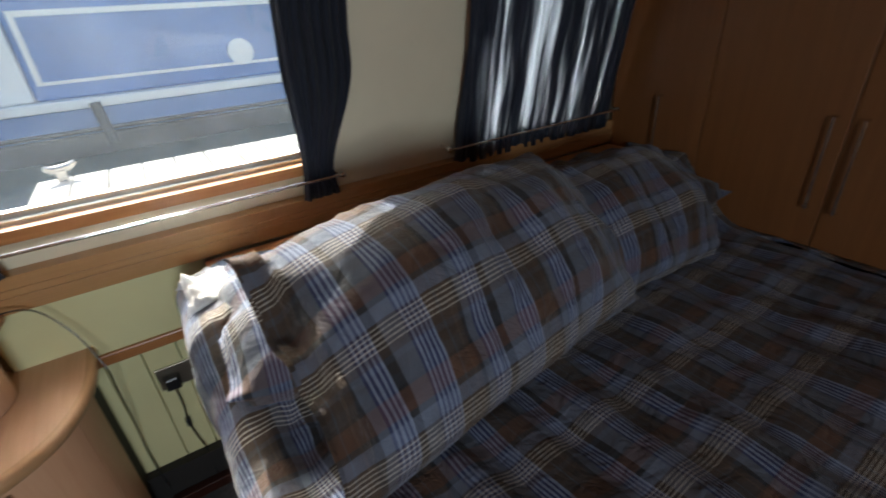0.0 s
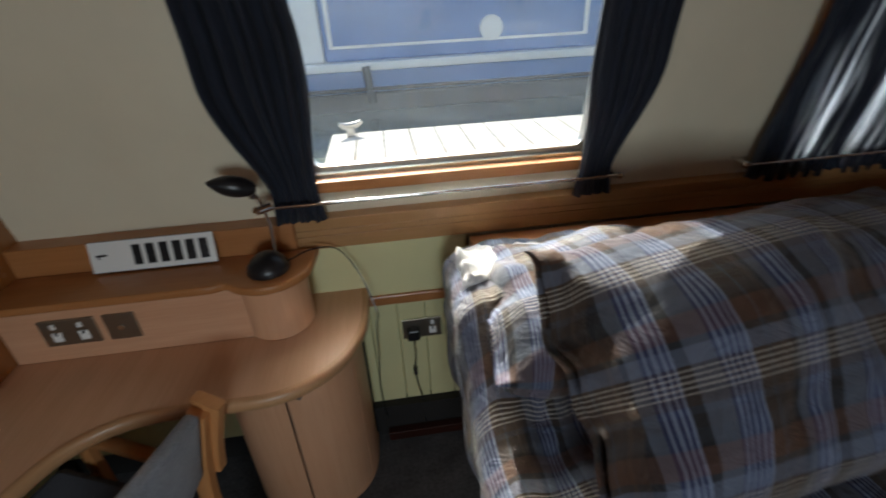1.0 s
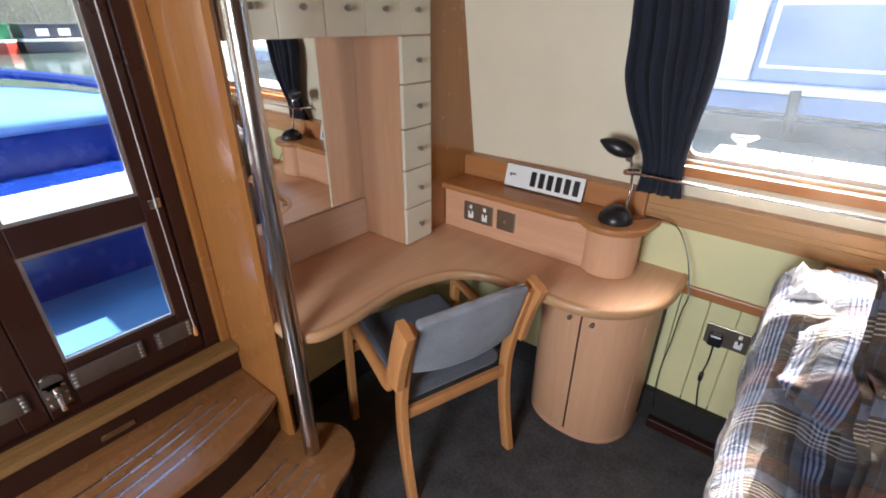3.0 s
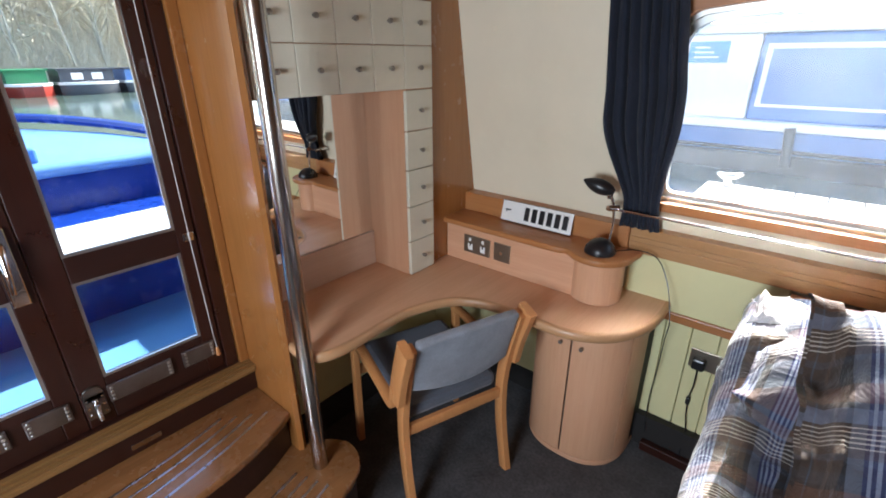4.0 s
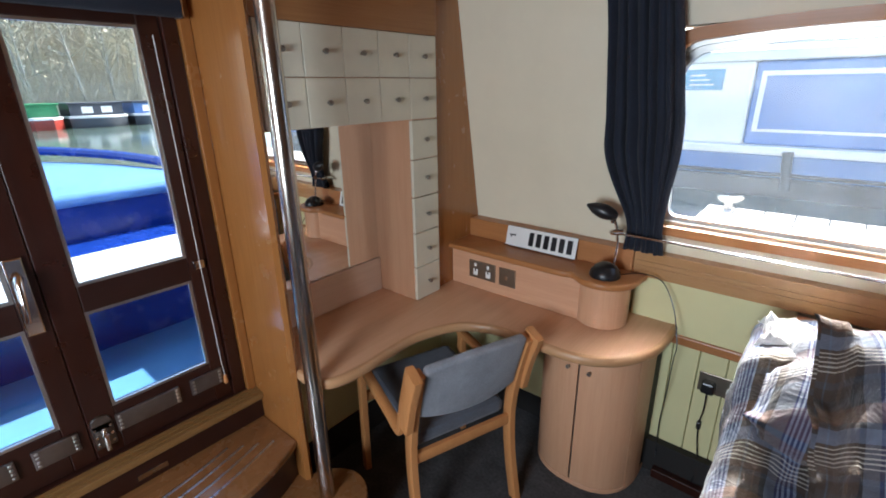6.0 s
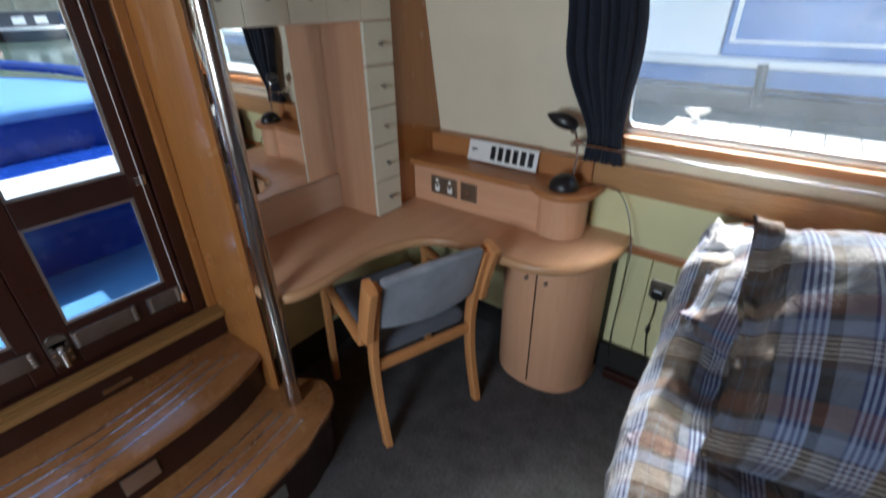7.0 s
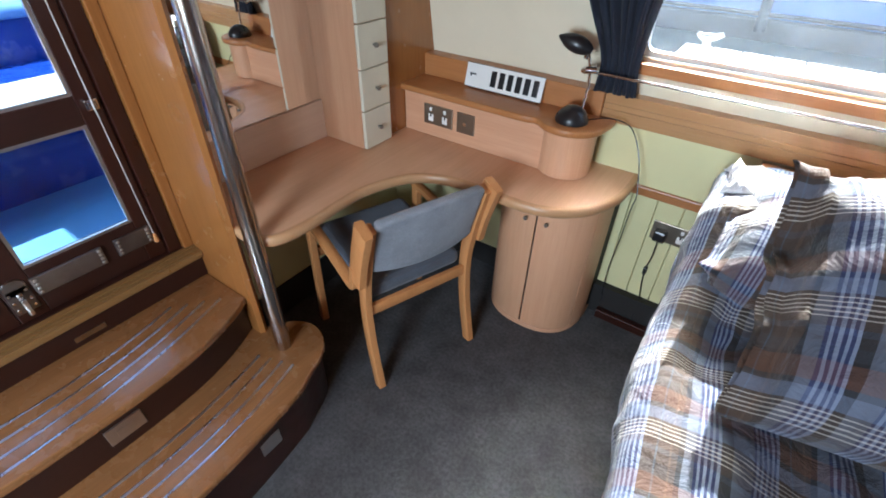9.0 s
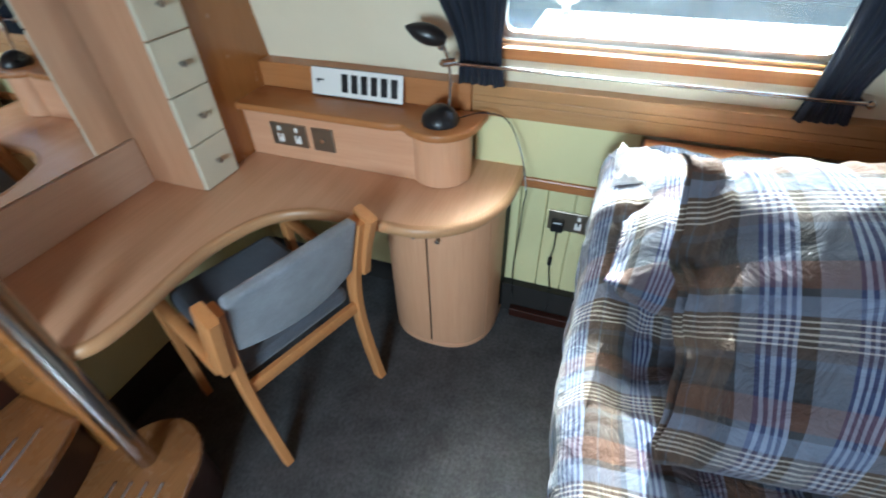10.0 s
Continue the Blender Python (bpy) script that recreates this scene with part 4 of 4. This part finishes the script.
# ---- lamp ----
lamp = thing("desk_lamp", "small black desk lamp with chrome arm on the pedestal", "lamp", at=(-0.17, 1.46, 0.945))
part("base", lathe([(0.058, 0.945), (0.06, 0.951), (0.055, 0.967), (0.042, 0.985), (0.022, 0.998), (0.004, 1.002)], (-0.185, 1.46), 28), BLACK, lamp)
part("arm", tube([(-0.165, 1.49, 0.985), (-0.163, 1.50, 1.06), (-0.17, 1.502, 1.12), (-0.185, 1.50, 1.165)], 0.005, 10), CHROME, lamp)
part("joint", tube([(-0.185, 1.49, 1.115), (-0.155, 1.515, 1.115)], 0.012, 12), CHROME, lamp)
part("knuckle", tube([(-0.192, 1.50, 1.15), (-0.186, 1.50, 1.175)], 0.009, 12), CHROME, lamp)
head = []
for k in range(9):
    u = k / 8
    head.append((Vector((-0.175, 1.50, 1.175)) + Vector((-0.115, -0.02, 0.035)) * u))
part("head", tube(head, [0.010, 0.021, 0.026, 0.029, 0.029, 0.027, 0.022, 0.014, 0.004], 18), BLACK, lamp)
cord = smooth_curve([(-0.135, 1.49, 0.952), (-0.07, 1.53, 0.96), (0.0, 1.57, 0.93), (0.055, 1.56, 0.84), (0.09, 1.52, 0.745), (0.098, 1.51, 0.70), (0.085, 1.56, 0.62), (0.075, 1.60, 0.45), (0.06, 1.64, 0.25), (0.075, 1.60, 0.10)], 6)
part("cable", tube(cord, 0.0022, 6), BLACK, lamp, "thin black lamp cable")

# ---- number plate ----
plate = thing("number_plate", "white metal plate with large black digits leaning on the shelf", "sign", at=(-0.55, 1.55, 0.945))
pm = pose(-0.518, 1.548, 0.994, 76, 0, 0)
PW, PH = 0.345, 0.094
bm = box(-PW / 2, PW / 2, -PH / 2, PH / 2, -0.0015, 0.0015, 0.001)
bmesh.ops.transform(bm, matrix=pm, verts=bm.verts)
part("plate", bm, WHITE, plate, "white enamelled plate")


def bars(name, rects, z, mat, m, parent, label=""):
    bm = bmesh.new()
    for x0, x1, y0, y1 in rects:
        add_box(bm, x0, x1, y0, y1, z, z + 0.0006)
    bmesh.ops.transform(bm, matrix=m, verts=bm.verts)
    return part(name, bm, mat, parent, label, False)


digits = [(-0.055 + 0.037 * k, -0.055 + 0.037 * k + 0.024) for k in range(6)]
for a, b in digits:
    bars("digit_bar", [(a, b, -0.030, 0.030)], 0.0016, BLACK, pm, plate)
bars("mark", [(-0.155, -0.125, 0.002, 0.008), (-0.15, -0.145, -0.006, 0.002)], 0.0016, BLACK, pm, plate, "small dark mark")
bars("rim", [(-PW / 2, PW / 2, PH / 2 - 0.002, PH / 2), (-PW / 2, PW / 2, -PH / 2, -PH / 2 + 0.002)], 0.0016, BLACK, pm, plate)

# ---- sockets ----
def socket(x0, x1, z0, z1, y, pins, label, switch=True):
    ob = thing("wall_socket", label, "socket", "wall sockets", at=((x0 + x1) / 2, y, z0))
    part("faceplate", box(x0, x1, y - 0.007, y + 0.001, z0, z1, 0.002), BRASSY, ob)
    zc = (z0 + z1) / 2
    for x in pins:
        g = part("socket_insert", box(x - 0.013, x + 0.013, y - 0.0085, y - 0.0065, zc - 0.028, zc + 0.003, 0.001), WHITE, ob, "white socket insert")
        part("pin_holes", box(x - 0.003, x + 0.003, y - 0.0092, y - 0.0084, zc - 0.008, zc + 0.004), BLACK, g, smooth=False)
        if switch:
            part("rocker", box(x - 0.006, x + 0.006, y - 0.011, y - 0.0065, zc + 0.016, zc + 0.032, 0.001), WHITE, ob)
    return ob


socket(-0.812, -0.668, 0.796, 0.880, 1.425, (-0.775, -0.705), "brushed metal double socket with white inserts on the desk shelf")
tv = thing("aerial_socket", "single brushed metal outlet beside the double socket", "socket", at=(-0.6, 1.425, 0.8))
part("faceplate", box(-0.645, -0.562, 1.418, 1.426, 0.796, 0.880, 0.002), BRASSY, tv)
part("outlet", tube([(-0.6035, 1.418, 0.838), (-0.6035, 1.412, 0.838)], 0.008, 12), CHROME, tv)
s3 = socket(0.172, 0.318, 0.475, 0.561, 1.655, (0.285,), "brushed metal double wall socket with a black plug")
plug = thing("plug", "black plug with a hanging cable in the wall socket", "plug", at=(0.21, 1.63, 0.5))
part("body", box(0.187, 0.235, 1.615, 1.648, 0.483, 0.533, 0.008), BLACK, plug)
part("cable", tube(smooth_curve([(0.211, 1.63, 0.485), (0.212, 1.632, 0.40), (0.205, 1.64, 0.33), (0.21, 1.64, 0.25), (0.225, 1.635, 0.15), (0.225, 1.61, 0.02)], 6), 0.003, 6), BLACK, plug)
part("cable_switch", box(0.197, 0.213, 1.63, 1.65, 0.30, 0.335, 0.004), BLACK, plug)

# ---- foredeck seen through the doors ----
deck = thing("foredeck", "blue and white painted boat foredeck beyond the doors", "boat deck", at=(-2.5, 0, 0.3))
part("well_floor", box(-2.2, -1.25, -1.15, 1.15, 0.38, 0.46), WELL_BLUE, deck, "sunlit blue well deck")
part("locker", box(-2.66, -2.14, -1.15, 1.15, 0.30, 0.86, 0.02), BLUE, deck, "blue locker front")
part("locker_top", box(-2.37, -1.85, -1.15, 1.15, 0.862, 0.885, 0.01), PALE_DECK, deck, "pale painted locker top")
part("locker_back", box(-2.66, -2.372, -1.15, 1.15, 0.862, 0.882, 0.008), BLUE, deck, "blue strip behind the locker top")
bowp = [(-2.66, -1.13), (-2.66, 1.13), (-3.0, 1.1), (-3.8, 0.9), (-4.5, 0.55), (-4.9, 0.0), (-4.5, -0.55), (-3.8, -0.9), (-3.0, -1.1)]
part("bow_side", prism(bowp[::-1], 0.3, 1.09, 0.02), BLUE, deck, "glossy blue bow side")
part("front_band", tube([(-2.67, -1.10, 1.10), (-2.65, 0.0, 1.11), (-2.67, 1.10, 1.10)], 0.035, 12), BLUE_TOP, deck, "rounded blue front edge")
part("bow_cover", prism([(x * 0.985 - 0.045, y * 0.95) for x, y in bowp[::-1]], 1.092, 1.135, 0.012), BLUE_TOP, deck, "pale blue canvas cover")
part("rim", tube(smooth_curve([(-2.75, 1.12, 1.15), (-3.0, 1.08, 1.165), (-3.8, 0.9, 1.19), (-4.5, 0.55, 1.21), (-4.88, 0.0, 1.22), (-4.5, -0.55, 1.21), (-3.8, -0.9, 1.19), (-3.0, -1.08, 1.165)], 5), 0.035, 8), BLUE, deck, "raised blue bow rail")
part("foot_rim", box(-4.6, -2.9, -0.03, 0.03, 1.135, 1.155, 0.01), BLUE, deck, "low ridge on the cover")
part("hatch", box(-3.55, -2.76, -0.60, 0.30, 1.135, 1.215, 0.015), BLUE_TOP, deck, "low blue hatch")
# out of view; this side is made taller than its pair to shade the well floor
part("unseen_bulwark", box(-2.7, -1.25, 1.15, 1.22, 0.2, 1.22, 0.01), BLUE, deck)
part("unseen_bulwark", box(-2.7, -1.25, -1.22, -1.15, 0.2, 0.95, 0.01), BLUE, deck)

# ---- water, pontoon, boats ----
WATER, _t, _n, _l, _p = nodes_of("canal_water")
_p.inputs["Base Color"].default_value = (0.08, 0.115, 0.095, 1)
_p.inputs["Roughness"].default_value = 0.12
_l.new(bump_of(_t, noise_of(_t, coords(_t, (1, 1, 1)), 1.2, 2), 0.06, 0.05), _p.inputs["Normal"])
bm = bmesh.new()
for x0, x1, y0, y1 in ((-400, 400, 1.765, 400), (-400, 400, -400, -1.755), (-400, -1.25, -1.755, 1.765), (2.935, 400, -1.755, 1.765)):
    add_box(bm, x0, x1, y0, y1, 0.40, 0.45)
setting("water", bm, WATER, "brown-green still canal water", "water", False)
PLANKS = plain("weathered_pontoon_timber", (0.60, 0.57, 0.52), 0.8, spot=0.25, scale=6, bump=0.3)
pont = thing("pontoon", "sunlit pale timber mooring pontoon with planks", "pontoon", at=(0.5, 2.4, 0.6))
for k in range(34):
    x = -0.11 + 0.145 * k
    part("plank", box(x, x + 0.138, 2.02, 2.92, 0.915, 0.95, 0.004), PLANKS, pont, smooth=False)
part("edge_beam", box(-0.09, 4.8, 2.86, 2.91, 0.75, 0.914), PLANKS, pont)
part("float", box(0.0, 4.7, 2.1, 2.82, 0.40, 0.914), BLACK_HULL, pont, smooth=False)
cl = thing("mooring_cleat", "grey metal mooring cleat on the pontoon", "cleat", at=(0.0, 2.85, 0.95))
part("horn", tube([(-0.055, 2.83, 1.025), (-0.03, 2.84, 1.008), (0.03, 2.86, 1.008), (0.065, 2.87, 1.025)], [0.012, 0.018, 0.018, 0.012], 10), STEEL, cl)
part("stem", box(-0.022, 0.022, 2.832, 2.868, 0.95, 1.0, 0.004), STEEL, cl)


SIGN = plain("sign_blue", (0.03, 0.25, 0.42), 0.4)
GREEN = plain("green_boat_paint", (0.03, 0.20, 0.08), 0.4)
RED = plain("red_boat_paint", (0.25, 0.03, 0.02), 0.4)
CHAR = plain("charcoal_boat_paint", (0.06, 0.065, 0.08), 0.4)
nb = thing("narrowboat", "blue and white narrowboat moored beyond the pontoon", "boat", at=(1.0, 6.9, 0.45))
part("hull", box(-7.0, 8.0, 5.9, 7.9, 0.38, 0.66, 0.03), BLACK_HULL, nb, "dark lower hull")
part("hull_band", box(-7.0, 8.0, 5.885, 7.915, 0.662, 0.90, 0.01), NAVY_HULL, nb, "blue hull band")
part("gunwale", box(-7.0, 8.0, 5.86, 7.94, 0.902, 0.99, 0.01), WHITE, nb, "white gunwale")
part("rubbing_strake", tube([(-7.0, 5.875, 0.70), (0.5, 5.87, 0.70), (8.0, 5.875, 0.70)], 0.022, 8), BLACK_HULL, nb, "dark rubbing strake")
part("cabin", box(-0.40, 7.0, 6.02, 7.78, 0.99, 1.86, 0.03), NAVY_HULL, nb, "blue cabin side")
part("cabin_end", box(-5.0, -0.405, 6.0, 7.8, 0.99, 1.86, 0.03), WHITE, nb, "white painted cabin panel")
part("roof", box(-5.1, 7.1, 5.98, 7.82, 1.862, 1.97, 0.02), WHITE, nb, "pale roof edge")
part("hand_rail", tube([(-5.0, 6.05, 2.02), (1.0, 6.05, 2.03), (7.0, 6.05, 2.02)], 0.02, 8), WHITE, nb, "white roof hand rail")
for x0, x1 in ((-0.34, 2.70), (2.86, 6.8)):
    for a, b, c, d in ((x0, x0 + 0.05, 1.13, 1.76), (x1 - 0.05, x1, 1.13, 1.76), (x0 + 0.05, x1 - 0.05, 1.71, 1.76), (x0 + 0.05, x1 - 0.05, 1.13, 1.16)):
        part("coach_line", box(a, b, 6.008, 6.018, c, d), WHITE, nb, "white coach line")
part("porthole", tube([(1.53, 6.03, 1.26), (1.53, 5.99, 1.26)], 0.135, 24), WHITE, nb, "round white porthole cover")
part("sign", box(-1.09, -0.69, 5.985, 5.998, 1.57, 1.79, 0.004), SIGN, nb, "blue sign with unreadable writing")
for k in range(3):
    part("sign_line", box(-1.03, -0.78 - 0.05 * k, 5.982, 5.986, 1.62 + 0.05 * k, 1.635 + 0.05 * k), WHITE, nb)
part("fender", tube([(0.05, 5.84, 0.95), (0.09, 5.83, 0.55)], 0.05, 12), BLACK_HULL, nb, "hanging rope fender")

# ---- far bank through the doors ----
for y0, y1, c, lab in ((2.68, 4.0, GREEN, "green-covered boat moored far across the water"), (4.08, 5.95, CHAR, "charcoal narrowboat moored far across the water"), (6.08, 7.7, NAVY_HULL, "blue narrowboat moored far across the water"), (0.8, 2.55, CHAR, "dark narrowboat moored far across the water")):
    ob = thing("narrowboat", lab, "boat", at=(-20.6, (y0 + y1) / 2, 0.45))
    w = y1 - y0
    part("hull", prism([(-21.6, y0), (-20.2, y0 + 0.05), (-19.8, y0 + w * 0.3), (-19.8, y1 - w * 0.3), (-20.2, y1 - 0.05), (-21.6, y1)], 0.4, 0.78, 0.02), RED if c is GREEN else BLACK_HULL, ob, "low hull")
    part("gunwale", prism([(-21.6, y0 - 0.02), (-20.2, y0 + 0.03), (-19.78, y0 + w * 0.3), (-19.78, y1 - w * 0.3), (-20.2, y1 - 0.03), (-21.6, y1 + 0.02)], 0.782, 0.86), WHITE, ob, "pale gunwale")
    part("cabin", prism([(-21.5, y0 + 0.08), (-20.3, y0 + 0.12), (-20.3, y1 - 0.12), (-21.5, y1 - 0.08)], 0.86, 1.24, 0.02), c, ob)
    part("roof", prism([(-21.6, y0 + 0.03), (-20.22, y0 + 0.06), (-20.22, y1 - 0.06), (-21.6, y1 - 0.03)], 1.24, 1.30, 0.01), GREEN if c is GREEN else CHAR, ob, "dark roof")
    if c is not GREEN:
        for k in range(2):
            part("window", box(-20.3, -20.285, y0 + w * (0.25 + 0.32 * k), y0 + w * (0.43 + 0.32 * k), 0.94, 1.16, 0.005), WHITE, ob)
BANK = cloth("leaf_litter", (0.26, 0.22, 0.14), weave=30, spot=0.4)
BARK = plain("pale_bark", (0.48, 0.45, 0.37), 0.9, spot=0.3)
TWIG = plain("spring_twigs", (0.56, 0.52, 0.40), 0.9, spot=0.4)
setting("bank", grid(60, 40, lambda a, b: (-22.6 - 30 * b, -40 + 80 * a, 0.4 + 14 * b + fold((a * 9, b * 6, 0), 1.5, 0.7) * b)), BANK, "brown leaf-strewn wooded bank across the water", "ground", False)
rng = random.Random(4)
for k in range(60):
    x, y = -23.0 - rng.random() * 12, 0.5 + 12 * rng.random()
    z = 0.4 + 14 * (-22.6 - x) / 30
    h = 5 + 4 * rng.random()
    tr = thing("tree", "bare early-spring tree with thin pale branches on the bank", "tree", "trees on the bank", at=(x, y, z))
    lean = rng.uniform(-0.15, 0.15)
    trunk = [(x, y + lean * h * u, z - 0.3 + h * u) for u in (0, 0.3, 0.6, 1.0)]
    part("trunk", tube(trunk, [0.065, 0.05, 0.035, 0.012], 6), BARK, tr)
    bm = bmesh.new()
    for q in range(70):
        u = 0.2 + 0.8 * rng.random()
        p = Vector((x, y + lean * h * u, z + h * u))
        d = Vector((rng.uniform(-1, 1), rng.uniform(-1, 1), rng.uniform(0.1, 1.2))).normalized()
        L = (1.25 - u) * 2.2 * (0.5 + rng.random())
        s = d.orthogonal().normalized() * 0.016
        s2 = d.cross(s)
        a, e = p, p + d * L
        vs = [bm.verts.new(a + s), bm.verts.new(a - s * 0.5 + s2), bm.verts.new(a - s * 0.5 - s2), bm.verts.new(e)]
        for f in ((0, 1, 3), (1, 2, 3), (2, 0, 3)):
            bm.faces.new([vs[i] for i in f])
        for w in range(7):
            c = a + d * L * rng.uniform(0.4, 1.05) + Vector((rng.uniform(-1, 1), rng.uniform(-1, 1), rng.uniform(-1, 1))) * 0.25
            r = 0.05 + 0.05 * rng.random()
            q1, q2 = Vector((rng.uniform(-1, 1), rng.uniform(-1, 1), rng.uniform(-1, 1))) * r, Vector((rng.uniform(-1, 1), rng.uniform(-1, 1), rng.uniform(-1, 1))) * r
            bm.faces.new([bm.verts.new(c + q1), bm.verts.new(c + q2), bm.verts.new(c - q1)])
    part("crown", bm, TWIG, tr, "thin twigs and first buds", False)
thicket = bmesh.new()
for k in range(11000):
    x, y = -22.6 - 13 * rng.random() ** 1.3, -1 + 15 * rng.random()
    z = 0.4 + 14 * (-22.6 - x) / 30
    p = Vector((x, y, z - 0.1))
    d = Vector((rng.uniform(-0.5, 0.5), rng.uniform(-0.8, 0.8), 1)).normalized()
    L = rng.uniform(0.5, 2.6)
    e = p + d * L + Vector((0, rng.uniform(-0.4, 0.4), -0.2 * rng.random()))
    w = d.cross(Vector((1, 0, 0))).normalized() * rng.uniform(0.008, 0.02)
    mid = (p + e) / 2 + Vector((0, 0, 0.12))
    a, b, c, f = (thicket.verts.new(v) for v in (p - w, p + w, mid + w * 0.7, mid - w * 0.7))
    thicket.faces.new((a, b, c, f))
    thicket.faces.new((f, c, thicket.verts.new(e)))
tagged(finish("undergrowth", thicket, TWIG), "tangle of bare pale twigs and brambles on the bank", "undergrowth", kind="stuff")
